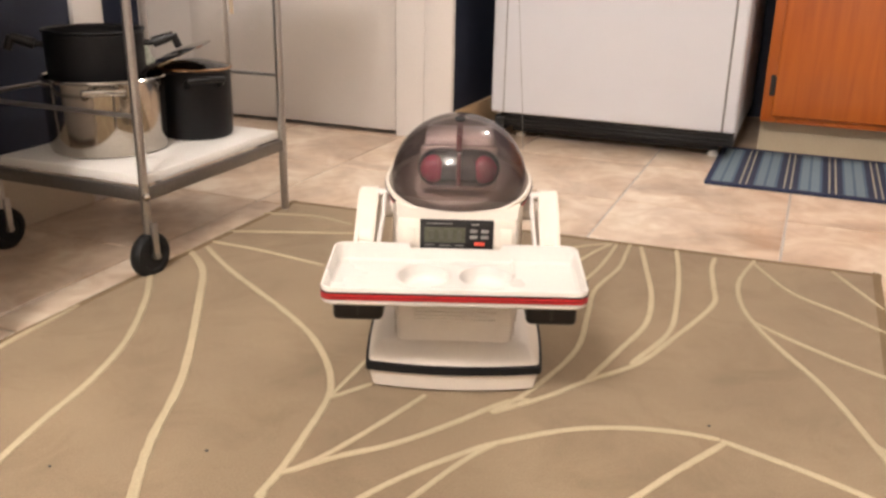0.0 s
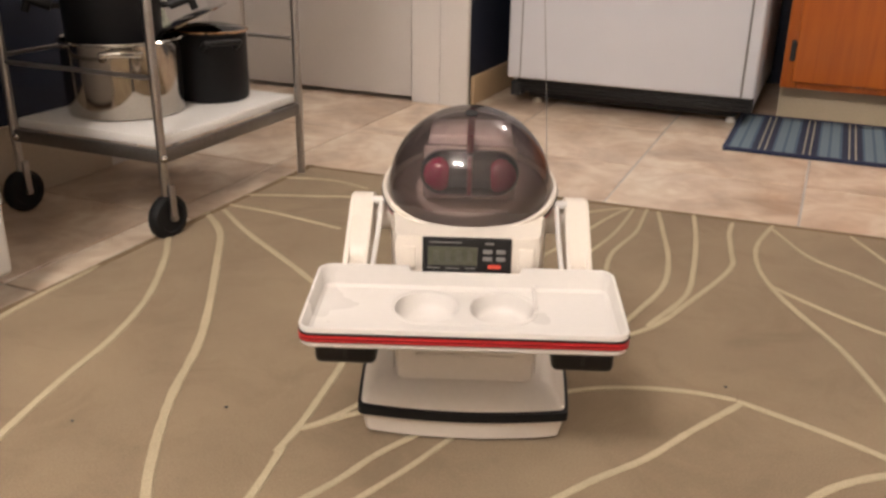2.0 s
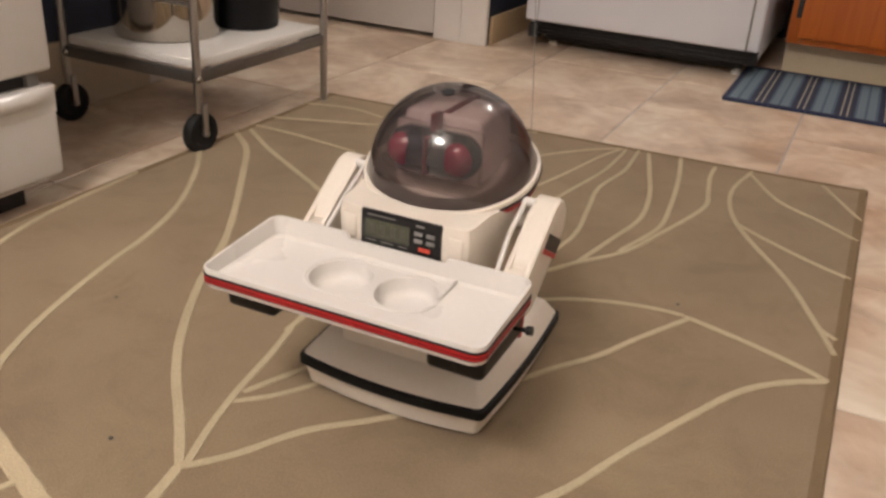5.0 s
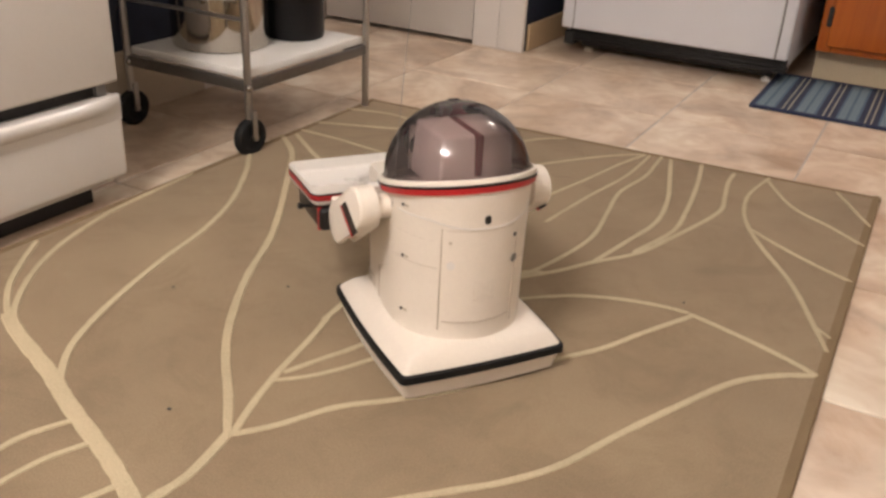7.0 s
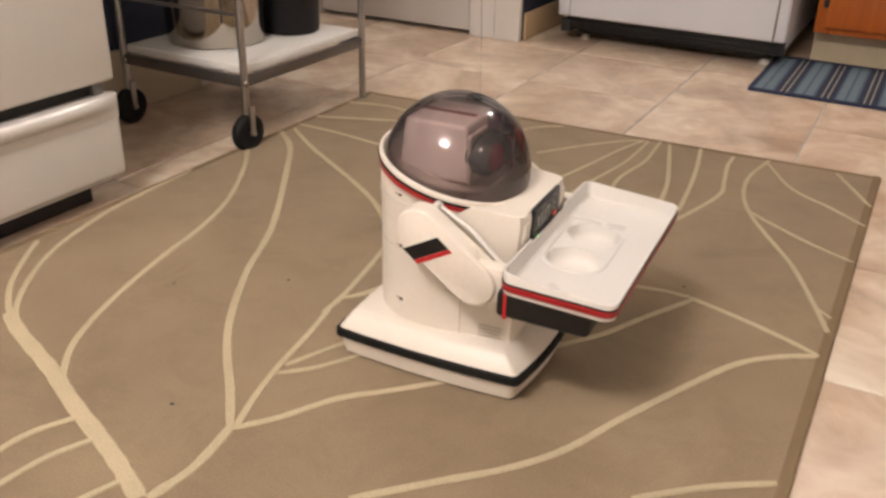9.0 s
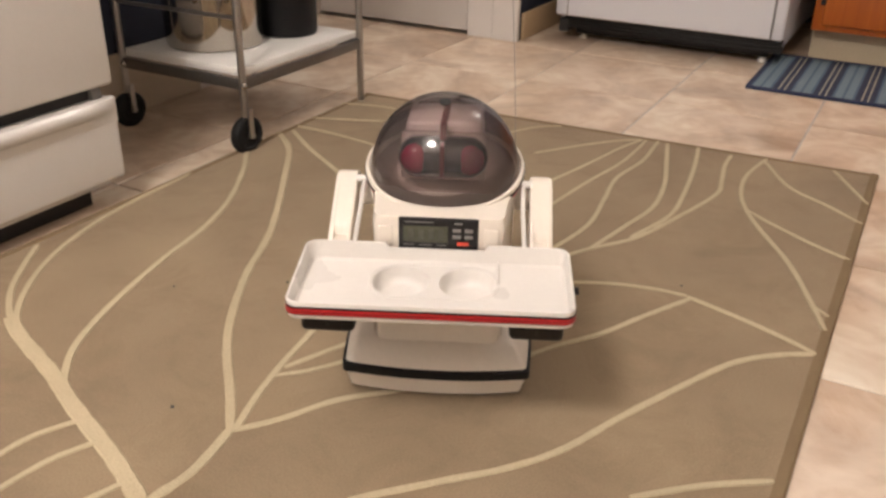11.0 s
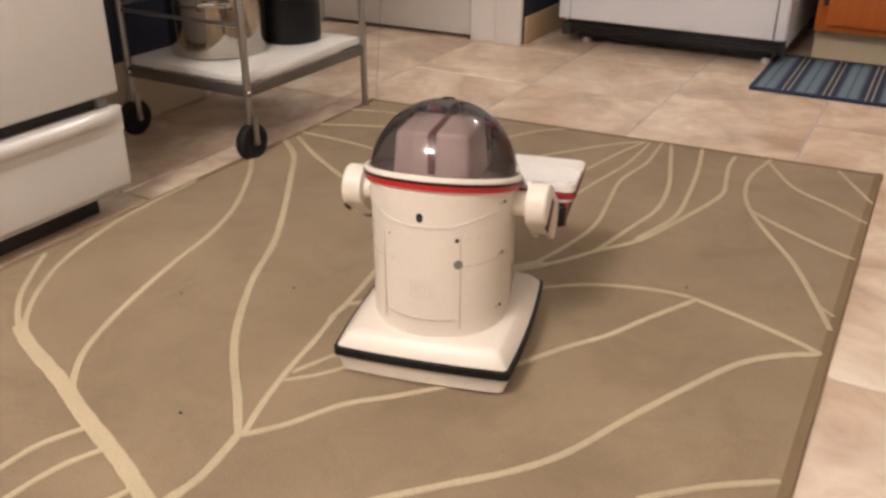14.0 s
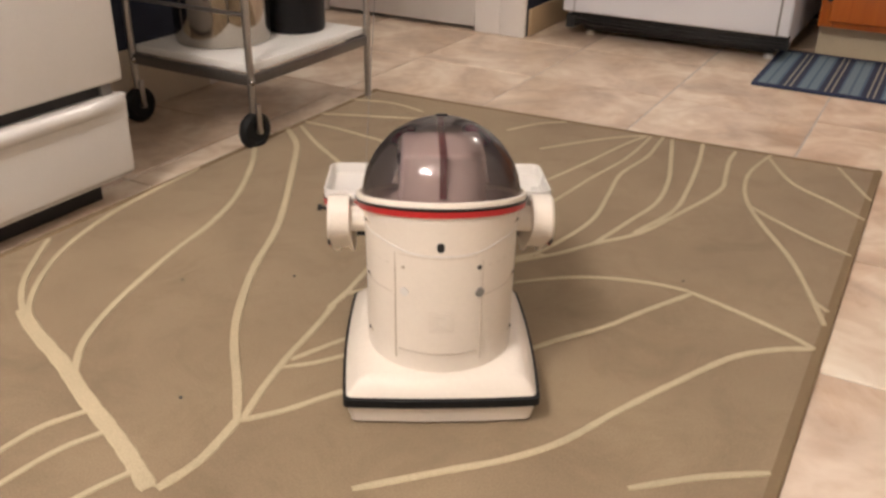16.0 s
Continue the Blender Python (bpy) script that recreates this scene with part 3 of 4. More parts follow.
# ---- cooker ----
def build_stove():
    s = thing("cooker", "white enamelled cooker with a storage drawer below the oven", "cooker", pose(-0.535, -0.952, FLOOR))
    w = 0.76
    part("body", one_box(-0.64, -0.035, -w, -0.006, 0.035, 0.895, bevel=0.006), M_ENAMEL, s)
    # dark block standing for the shade under the cooker
    part("shade_block", one_box(-0.60, -0.055, -w + 0.01, -0.05, 0.0, 0.04), M_DARK, s)
    d = part("storage_drawer", one_box(-0.034, 0.0, -w, 0.0, 0.055, 0.218, bevel=0.011, seg=4), M_ENAMEL, s)
    # a rounded ledge along the drawer's top with a scooped pull below it
    bm = bmesh.new()
    prof = ((0.0004, 0.170), (0.0030, 0.180), (0.0040, 0.188), (0.0110, 0.194), (0.0140, 0.204), (0.0120, 0.212), (0.0060, 0.2175), (-0.010, 0.2187))
    loops = []
    for k, y in enumerate((-w + 0.004, -w + 0.05, -0.10, -0.05, -0.02, -0.004)):
        f = (1, 1, 1, 0.75, 0.35, 0.05)[k]
        loops.append([(x * f + 0.0003 if x > 0 else x, y, z) for x, z in prof] + [(-0.012, y, 0.170)])
    loft(bm, loops)
    part("finger_pull", bm, M_ENAMEL, d)
    part("gap_shadow_strip", one_box(-0.05, -0.022, -w + 0.012, -0.02, 0.216, 0.246), M_DARK, s)
    part("bracket", one_box(-0.03, -0.012, -0.045, -0.022, 0.214, 0.244, bevel=0.002), M_GREY, s)
    o = part("oven_door", one_box(-0.034, 0.002, -w + 0.002, -0.002, 0.242, 0.76, bevel=0.008, seg=3), M_ENAMEL, s)
    bm = bmesh.new()
    tube(bm, (0.04, -w + 0.08, 0.70), (0.04, -0.08, 0.70), 0.011)
    for y in (-w + 0.10, -0.10):
        tube(bm, (0.0, y, 0.70), (0.04, y, 0.70), 0.008)
    part("handle", bm, M_ENAMEL, o)
    part("control_panel", one_box(-0.036, 0.0, -w, 0.0, 0.77, 0.89, bevel=0.006), M_ENAMEL, s)
    part("cooktop", one_box(-0.65, 0.004, -w, 0.0, 0.896, 0.916, bevel=0.005), M_ENAMEL, s)


build_stove()


# ---- trolley ----
XA, XB, YA, YB = -0.522, -0.89, -0.613, -0.147


def build_trolley():
    c = thing("kitchen_trolley", "grey metal kitchen trolley with a white shelf and black casters", "trolley")
    for x in (XA, XB):
        bm = bmesh.new()
        tube(bm, (x, YA, 0.062), (x, YA, 0.80), 0.0085, 16)
        part("leg", bm, M_CHROME, c)
        bm = bmesh.new()
        tube(bm, (x, YB, FLOOR), (x, YB, 0.80), 0.0088, 16)
        part("leg", bm, M_CHROME, c)
        k = part("caster", one_box(x + 0.012, x + 0.019, YA - 0.007, YA + 0.007, 0.030, 0.10, bevel=0.002), M_CHROME, c, "black caster wheel on a steel fork")
        bm = bmesh.new()
        lathe(bm, [(0.0, -0.010), (0.026, -0.010), (0.028, -0.013), (0.038, -0.012), (0.0425, -0.007), (0.0435, 0.0), (0.0425, 0.007), (0.038, 0.012), (0.028, 0.013), (0.026, 0.010), (0.0, 0.010)],
              32, Matrix.Translation((x, YA, 0.036)) @ Euler((0, radians(90), radians(-6))).to_matrix().to_4x4())
        part("tyre", bm, M_RUBBER, k)
        bm = bmesh.new()
        tube(bm, (x - 0.014, YA, 0.036), (x + 0.021, YA, 0.036), 0.006)
        part("axle", bm, M_CHROME, k)
        bm = bmesh.new()
        bmesh.ops.create_uvsphere(bm, u_segments=12, v_segments=8, radius=0.008, matrix=Matrix.Translation((x + 0.008, YA - 0.004, 0.150)))
        part("bolt", bm, M_STEEL, c)
    zs = 0.186
    part("shelf", one_box(XB + 0.006, XA - 0.006, YA + 0.006, YB - 0.006, zs - 0.020, zs, bevel=0.004), M_SHELF, c, "white laminate shelf board")
    for a in ((XB, XA, YA - 0.006, YA + 0.005), (XB, XA, YB - 0.005, YB + 0.006)):
        part("shelf_frame", one_box(*a, zs - 0.046, zs - 0.021, bevel=0.002), M_FRAME, c)
    for x in (XA, XB):
        part("shelf_frame", one_box(x - 0.006, x + 0.005, YA + 0.006, YB - 0.006, zs - 0.046, zs - 0.021, bevel=0.002), M_FRAME, c)
    # board out of view, added to shade the pots and the floor below
    part("unseen_top_board", one_box(XB - 0.02, XA + 0.02, YA - 0.03, YB + 0.03, 0.80, 0.824, bevel=0.005), M_SHELF, c, "white laminate top board, added out of view to shade the shelf")
    for a, b in (((XA, YA), (XB, YA)), ((XA, YB), (XB, YB)), ((XB, YA), (XB, YB))):
        bm = bmesh.new()
        zr = 0.297 if a[1] == b[1] == YA else 0.310
        tube(bm, (*a, zr), (*b, zr), 0.0045, 10)
        part("guard_rail", bm, M_CHROME, c)


build_trolley()


def pot(name, label, x, y, z, r, h, mat, turn, lid=False, handles=True):
    p = thing(name, label, "pot", pose(x, y, z, 0, 0, turn))
    bm = bmesh.new()
    lathe(bm, [(0, 0), (r * 0.90, 0), (r * 0.96, 0.003), (r * 0.985, 0.012), (r, h - 0.004), (r + 0.004, h), (r + 0.002, h + 0.003), (r - 0.003, h), (r - 0.004, 0.02), (r * 0.9, 0.006), (0, 0.006)], 48)
    part("body", bm, mat, p)
    if handles:
        for s in (1, -1):
            bm = bmesh.new()
            pts = [Vector((s * (r + 0.001), -0.035, h - 0.025)), Vector((s * (r + 0.034), -0.034, h - 0.012)), Vector((s * (r + 0.040), 0, h - 0.010)), Vector((s * (r + 0.034), 0.034, h - 0.012)), Vector((s * (r + 0.001), 0.035, h - 0.025))]
            for a, b in zip(pts, pts[1:]):
                tube(bm, a, b, 0.007, 10)
                bmesh.ops.create_uvsphere(bm, u_segments=10, v_segments=6, radius=0.007, matrix=Matrix.Translation(b))
            part("handle", bm, M_STEEL if mat == M_STEEL else M_BLACK, p)
    return p


Z1 = 0.186
pot("stock_pot", "polished steel stock pot on the trolley shelf", -0.742, -0.450, Z1, 0.118, 0.148, M_STEEL, -48)
pot("cooking_pot", "black enamelled pot set inside the steel pot", -0.766, -0.440, Z1 + 0.116, 0.096, 0.120, M_POT, 12, handles=False)
for s, tilt in ((1, 0.02), (-1, -0.01)):
    bm = bmesh.new()
    c, d = Vector((-0.766, -0.440, Z1 + 0.209)), Vector((math.cos(radians(38)), math.sin(radians(38)), 0)) * s
    tube(bm, c + d * 0.093, c + d * 0.115, 0.006)
    tube(bm, c + d * 0.112, c + d * 0.155 + Vector((0, 0, 0.014)), 0.011, 12, 0.009)
    tube(bm, c + d * 0.153 + Vector((0, 0, 0.016)), c + d * 0.163 + Vector((0, 0, -0.010)), 0.008, 12)
    h = part("handle", bm, M_BLACK, bpy.data.objects["cooking_pot"], "black plastic pot handle")
    h.matrix_parent_inverse = bpy.data.objects["cooking_pot"].matrix_basis.inverted()
p2 = pot("sauce_pot", "black pot with a tilted glass lid on the trolley shelf", -0.664, -0.264, Z1, 0.077, 0.146, M_POT, -40)
bm = bmesh.new()
lathe(bm, [(0, 0.014), (0.03, 0.0125), (0.062, 0.006), (0.077, 0.0)], 40, Matrix.Translation((0, 0, 0.150)) @ Euler((radians(-1), 0, 0)).to_matrix().to_4x4())
lid = part("lid", bm, M_GLASS, p2, "clear glass lid with a steel rim")
bm = bmesh.new()
lathe(bm, [(0.076, -0.002), (0.081, -0.002), (0.082, 0.001), (0.080, 0.003), (0.076, 0.002)], 40, Matrix.Translation((0, 0, 0.149)) @ Euler((radians(-1), 0, 0)).to_matrix().to_4x4())
part("rim", bm, M_COPPER, lid, "copper-toned lid rim")
# a pan lid leaning on the black pot, its edge towards the room
along, away = Vector((0.704, 0.585, 0.402)), Vector((-0.633, 0.763, -0.10))
up = along.cross(away).normalized()
away = up.cross(along)
m = Matrix((along, away, up)).transposed().to_4x4()
m.translation = (-0.668, -0.330, Z1 + 0.172)
pan_lid = thing("pan_lid", "steel pan lid leaning slanted between the pots", "lid", m)
bm = bmesh.new()
lathe(bm, [(0.0, 0.010), (0.045, 0.008), (0.082, 0.001), (0.090, -0.002), (0.0905, 0.001), (0.083, 0.004), (0.045, 0.011), (0.0, 0.013)], 48)
part("lid_plate", bm, M_STEEL, pan_lid)


# crumpled bag standing behind the pots, its top showing over them
bag = bmesh.new()
bmesh.ops.create_icosphere(bag, subdivisions=4, radius=1.0)
for v in bag.verts:
    k = 1 + 0.22 * noise.noise(v.co * 2.4) + 0.12 * noise.noise(v.co * 6.0 + Vector((3, 1, 0)))
    v.co = Vector((v.co.x * 0.030 * k, v.co.y * 0.036 * k, 0.100 + v.co.z * 0.098 * (1 + 0.10 * noise.noise(v.co * 5))))
    v.co.z = max(v.co.z, 0.0)
bag_ob = part("plastic_bag", bag, M_BAG)
bag_ob.location = (-0.812, -0.262, Z1)
tagged(bag_ob, "crumpled pale green-white plastic bag behind the pots", "bag")


# ---- toy robot: front is +y, right is +x, the origin on the rug under its neck ----
def build_robot():
    rb = thing("toy_robot", "cream plastic toy robot with a smoked dome, carrying a tray", "robot")

    # wheeled base: tapered skirt, black bumper band, hipped deck; all four sides bow outward
    def ring(w, yb, yf, bow, z, r=0.007, side=0.0055):
        c, h = (yf + yb) / 2, (yf - yb) / 2
        o = []
        for x, y in rounded(w, h, r, 5, 0, c):
            u, v = x / w, (y - c) / h
            x += (1 if x > 0 else -1) * side * (1 - v * v)
            y += (bow if v > 0 else -0.35 * bow) * (1 - u * u)
            o.append((x, y, z))
        # extra points along each side so that the bow is round
        fine = []
        for p, q in zip(o, o[1:] + o[:1]):
            n = 10 if (Vector(p) - Vector(q)).length > 0.05 else 1
            for k in range(n):
                t = k / n
                x, y = p[0] + (q[0] - p[0]) * t, p[1] + (q[1] - p[1]) * t
                b = 4 * t * (1 - t)
                if n > 1:
                    if abs(q[0] - p[0]) > abs(q[1] - p[1]):
                        y += (bow if y > c else -0.35 * bow) * b
                    else:
                        x += (side if x > 0 else -side) * b
                fine.append((x, y, z))
        return fine
    bm = bmesh.new()
    loft(bm, [ring(0.1135, -0.1035, 0.1505, 0.011, -0.0024), ring(0.1150, -0.105, 0.152, 0.011, -0.0014), ring(0.1200, -0.110, 0.157, 0.011, 0.0245)])
    base = part("base", bm, M_CREAM, rb)
    bm = bmesh.new()
    loft(bm, [ring(0.1205, -0.111, 0.158, 0.011, 0.0245), ring(0.1240, -0.1145, 0.1615, 0.011, 0.0258), ring(0.1240, -0.1145, 0.1615, 0.011, 0.0365), ring(0.1205, -0.111, 0.158, 0.011, 0.0380)])
    part("bumper", bm, M_RUBBER, base, "black rubber bumper band")
    bm = bmesh.new()
    loft(bm, [ring(0.1200, -0.110, 0.157, 0.011, 0.0378), ring(0.1195, -0.1095, 0.1565, 0.011, 0.0395), ring(0.1070, -0.0995, 0.139, 0.006, 0.0562, 0.005, 0.003), ring(0.1045, -0.0975, 0.136, 0.005, 0.0578, 0.005, 0.003), ring(0.0950, -0.0930, 0.130, 0.003, 0.0615, 0.005, 0.002)])
    part("deck", bm, M_CREAM, base)
    for s in (-1, 1):
        bm = bmesh.new()
        tube(bm, (s * 0.070, 0.0, 0.014), (s * 0.098, 0.0, 0.014), 0.0195, 24)
        part("drive_wheel", bm, M_RUBBER, base)
    # dark box fills the gap over the rug in place of its shade
    part("gap_shade", one_box(-0.112, 0.112, -0.100, 0.148, -0.0056, 0.012, bevel=0.003), M_DARK, base, "dark block filling the shaded gap between base and rug")

    # body: a half cylinder behind, a narrower squared chest in front
    def plan(rc, wf, yf, z, tilt=0.0):
        o = []
        for i in range(25):
            a = radians(172 + 196 * i / 24)
            x, y = rc * math.cos(a), rc * math.sin(a) + 0.0035
            o.append((x, y, z - tilt * y))
        for x, y in ((rc * 0.985, 0.034), (wf + 0.004, 0.085), (wf, yf - 0.012), (wf - 0.003, yf - 0.004), (wf - 0.010, yf), (-wf + 0.010, yf), (-wf + 0.003, yf - 0.004), (-wf, yf - 0.012), (-wf - 0.004, 0.085), (-rc * 0.985, 0.034)):
            o.append((x, y, z - tilt * y * (0.3 if y > 0.05 else 1)))
        return o
    bm = bmesh.new()
    loft(bm, [plan(0.0955, 0.082, 0.134, 0.0575), plan(0.0955, 0.082, 0.135, 0.120), plan(0.0965, 0.083, 0.137, 0.200), plan(0.0975, 0.084, 0.139, 0.236, 0.10), plan(0.0985, 0.082, 0.137, 0.252, 0.22)])
    body = part("body", bm, M_CREAM, rb)
    # seams, hatch and screw holes of the back
    def on_back(deg, z, out=0.0):
        a = radians(deg)
        return Vector(((0.0958 + out) * math.sin(a), 0.0035 - (0.0958 + out) * math.cos(a), z))
    def back_line(name, pts, r, mat, parent):
        b2 = bmesh.new()
        for p, q in zip(pts, pts[1:]):
            tube(b2, p, q, r, 6)
        return part(name, b2, mat, parent)
    back_line("seam", [on_back(d, 0.236 - 0.009 * math.exp(-(d / 38) ** 4), 0.0010) for d in range(-80, 81, 5)], 0.0013, M_WHITE_PLASTIC, body)
    hatch = back_line("hatch_edge", [on_back(-37, z / 1000, 0.0004) for z in range(76, 228, 10)], 0.0009, M_PANEL, body)
    back_line("hatch_edge", [on_back(30, z / 1000, 0.0004) for z in range(76, 226, 10)], 0.0008, M_SEAM, body)
    back_line("rib", [on_back(d, 0.224, 0.0006) for d in range(-34, 30, 4)], 0.0008, M_SEAM, body)
    back_line("rib", [on_back(d, 0.090, 0.0006) for d in range(-34, 30, 4)], 0.0008, M_SEAM, body)
    for k in range(3):
        w = 9 - 3 * k
        back_line("emblem", [on_back(-1 - w, 0.122 + k * 0.004, 0.0006), on_back(-1 - w, 0.150 - k * 0.004, 0.0006), on_back(-1 + w, 0.150 - k * 0.004, 0.0006), on_back(-1 + w, 0.122 + k * 0.004, 0.0006), on_back(-1 - w, 0.122 + k * 0.004, 0.0006)], 0.0007, M_CREAM, body)
    for d0, d1 in ((-84, -38), (31, 84)):
        for zz in (0.207, 0.168):
            back_line("panel_line", [on_back(d, zz, 0.0003) for d in range(d0, d1, 4)], 0.0005, M_SEAM, body)
    for d, z, r, mt in ((-2, 0.2408, 0.0046, M_DARK), (28, 0.173, 0.0062, M_GREY), (-2, 0.2372, 0.0046, M_DARK), (27, 0.208, 0.003, M_DARK), (-30, 0.207, 0.0022, M_PANEL),
                        (-29, 0.174, 0.0058, M_WHITE_PLASTIC)):
        b2 = bmesh.new()
        tube(b2, on_back(d, z, -0.004), on_back(d, z, 0.0016), r, 14)
        part("screw" if mt == M_WHITE_PLASTIC else "screw_hole", b2, mt, body)
    # side joints of the chest
    for s in (-1, 1):
        b2 = bmesh.new()
        tube(b2, (s * 0.0905, 0.062, 0.062), (s * 0.0905, 0.062, 0.115), 0.0008, 6)
        tube(b2, (s * 0.0905, 0.062, 0.115), (s * 0.0935, 0.040, 0.125), 0.0008, 6)
        part("seam", b2, M_SEAM, body)

    for s in (-1, 1):
        for k in range(4):
            b2 = bmesh.new()
            tube(b2, (s * 0.0868, 0.088, 0.066 + 0.005 * k), (s * 0.0848, 0.120, 0.066 + 0.005 * k), 0.0008, 6)
            part("vent", b2, M_SEAM, body)
    for d, z in ((70, 0.091), (70, 0.172), (70, 0.246), (-70, 0.091), (-70, 0.172), (-70, 0.246)):
        b2 = bmesh.new()
        tube(b2, on_back(d - 4, z, -0.0004 + 0.002 * (z > 0.2)), on_back(d + 4, z, -0.0004 + 0.002 * (z > 0.2)), 0.0016, 8)
        part("slot", b2, M_PANEL, body)
        b2 = bmesh.new()
        tube(b2, on_back(d + (2 if d > 0 else -2), z, -0.002), on_back(d + (2 if d > 0 else -2), z, 0.0016 + 0.002 * (z > 0.2)), 0.0021, 8)
        part("screw_hole", b2, M_DARK, body)

    # collar with its black and red band, pitched forward, and the dome
    tilt = Matrix.Translation((0, 0.0095, 0.2635)) @ Euler((radians(-14.5), 0, 0)).to_matrix().to_4x4()
    bm = bmesh.new()
    lathe(bm, [(0.094, -0.020), (0.1005, -0.018), (0.1035, -0.010), (0.1065, -0.004), (0.1080, 0.002), (0.1070, 0.0055), (0.1035, 0.006), (0.1000, 0.002), (0.094, -0.004)], 64, tilt)
    collar = part("collar", bm, M_CREAM, rb)
    for z0, z1, mt, lab in ((-0.0120, -0.0045, M_RED, "red stripe"), (-0.0045, -0.0008, M_BLACK, "black stripe")):
        bm = bmesh.new()
        pr = []
        for i in range(49):
            a = radians(128 + 284 * i / 48)
            pr.append((math.cos(a), math.sin(a)))
        for (c0, s0), (c1, s1) in zip(pr, pr[1:]):
            r0, r1 = 0.1052 + (z0 + 0.0085) * 0.30, 0.1052 + (z1 + 0.0085) * 0.30
            q = [bm.verts.new(tilt @ Vector(p)) for p in ((r0 * c0, r0 * s0, z0), (r0 * c1, r0 * s1, z0), (r1 * c1, r1 * s1, z1), (r1 * c0, r1 * s0, z1))]
            bm.faces.new(q)
        bmesh.ops.remove_doubles(bm, verts=bm.verts, dist=1e-5)
        g = bmesh.ops.extrude_face_region(bm, geom=bm.faces[:])
        for e in g["geom"]:
            if isinstance(e, bmesh.types.BMVert):
                c = tilt.translation
                d = e.co - c
                e.co = e.co + Vector((d.x, d.y, 0)).normalized() * 0.0016
        part("stripe", bm, mt, collar, lab)
    bm = bmesh.new()
    R = 0.1000
    lathe(bm, [(R * math.cos(radians(a)), R * math.sin(radians(a))) for a in range(0, 90, 3)] + [(0, R)], 64, tilt)
    dome = part("dome", bm, M_SMOKE, rb, "smoked transparent plastic dome")
    bm = bmesh.new()
    lathe(bm, [(0, 0.0985), (0.007, 0.0990), (0.008, 0.1012), (0.0, 0.1018)], 20, tilt)
    part("dome_stud", bm, M_DARK, dome)

    # head under the dome
    bm = one_box(-0.054, 0.054, -0.051, 0.050, 0.260, 0.336, bevel=0.006, seg=3)
    for v in bm.verts:
        if v.co.z > 0.31:
            v.co.x *= 0.92
            v.co.y *= 0.88
    head = part("head", bm, M_HEAD, rb)
    b2 = bmesh.new()
    lathe(b2, [(0, -0.008), (0.098, -0.008), (0.098, -0.003), (0.090, -0.001), (0, -0.001)], 48, tilt)
    part("neck_plate", b2, M_MASK, head, "grey-brown plate under the head")
    # added plate whose colour imitates the dome's haze over the head's front
    part("haze_plate", one_box(-0.055, 0.055, 0.0475, 0.0530, 0.260, 0.326, bevel=0.005, seg=3), M_MASK, head, "added grey-brown plate behind the visor, toned like the dome's haze")
    part("head_stripe", one_box(-0.0045, 0.0045, -0.0530, 0.036, 0.283, 0.3375, bevel=0.001), M_DARKRED, head, "dark red centre stripe")
    # visor: a lying capsule
    bm = bmesh.new()
    prof = [(0.0, -0.058)] + [(0.0275 * math.sin(radians(a)), -0.0305 - 0.0275 * math.cos(radians(a))) for a in range(15, 91, 15)]
    prof += [(r, -z) for r, z in reversed(prof)]
    vm = Matrix.Translation((0, 0.061, 0.296)) @ Euler((0, radians(90), 0)).to_matrix().to_4x4()
    lathe(bm, prof, 32, vm)
    visor = part("visor", bm, M_VISOR, head, "glossy black visor with two dark red eyes")
    for s in (-1, 1):
        bm = bmesh.new()
        lathe(bm, [(0.0, 0.0070), (0.008, 0.0062), (0.0145, 0.0034), (0.0180, -0.0002), (0.0205, -0.0045), (0.0, -0.005)], 28, Matrix.Translation((s * 0.033, 0.0825, 0.298)) @ Euler((radians(-86), 0, 0)).to_matrix().to_4x4())
        part("eye", bm, M_EYE, visor, "dark red lens")
    part("nose_bar", one_box(-0.0025, 0.0025, 0.065, 0.0896, 0.276, 0.320, bevel=0.001), M_DARKRED, visor, "red centre bar")
    part("nose_post", one_box(-0.0042, 0.0042, 0.052, 0.070, 0.320, 0.343, bevel=0.0015), M_DARKRED, visor, "dark red post over the visor")

    # control display on the chest
    disp = part("display", one_box(-0.050, 0.050, 0.1345, 0.1415, 0.199, 0.243, bevel=0.0015), M_BLACK, body, "black digital display panel with buttons")
    part("lcd", one_box(-0.012, 0.044, 0.1410, 0.1424, 0.2115, 0.2335, bevel=0.0004), M_LCD, disp, "grey-green liquid crystal screen")
    for i in range(4):
        part("segment", one_box(0.031 - i * 0.0125, 0.037 - i * 0.0125, 0.1424, 0.1427, 0.2165, 0.2285), M_SEG, disp)
    for x, z, mt in ((-0.023, 0.2285, M_GREY), (-0.038, 0.2285, M_GREY), (-0.023, 0.220, M_GREY), (-0.038, 0.220, M_GREY), (-0.031, 0.2105, M_BUTTON_RED), (-0.025, 0.238, M_GREY)):
        w = 0.0072 if mt == M_BUTTON_RED else 0.0052
        hgt = 0.0024 if z < 0.237 else 0.0012
        part("button", one_box(x - w, x + w, 0.141, 0.1432, z - hgt, z + hgt, bevel=0.0008), mt, disp, "small red button" if mt == M_BUTTON_RED else "small grey button")
    for x0, x1, z in ((0.006, 0.042, 0.2385), (0.030, 0.044, 0.2075), (0.008, 0.024, 0.2075), (-0.010, 0.002, 0.2075), (-0.044, 0.044, 0.2025)):
        part("marking", one_box(x0, x1, 0.1412, 0.1419, z - 0.0007, z + 0.0007), M_GREY, disp)
    b2 = bmesh.new()
    bmesh.ops.create_uvsphere(b2, u_segments=10, v_segments=6, radius=0.0018, matrix=Matrix.Translation((0.030, 0.1416, 0.1995)))
    part("indicator", b2, M_LED, disp, "green indicator light")
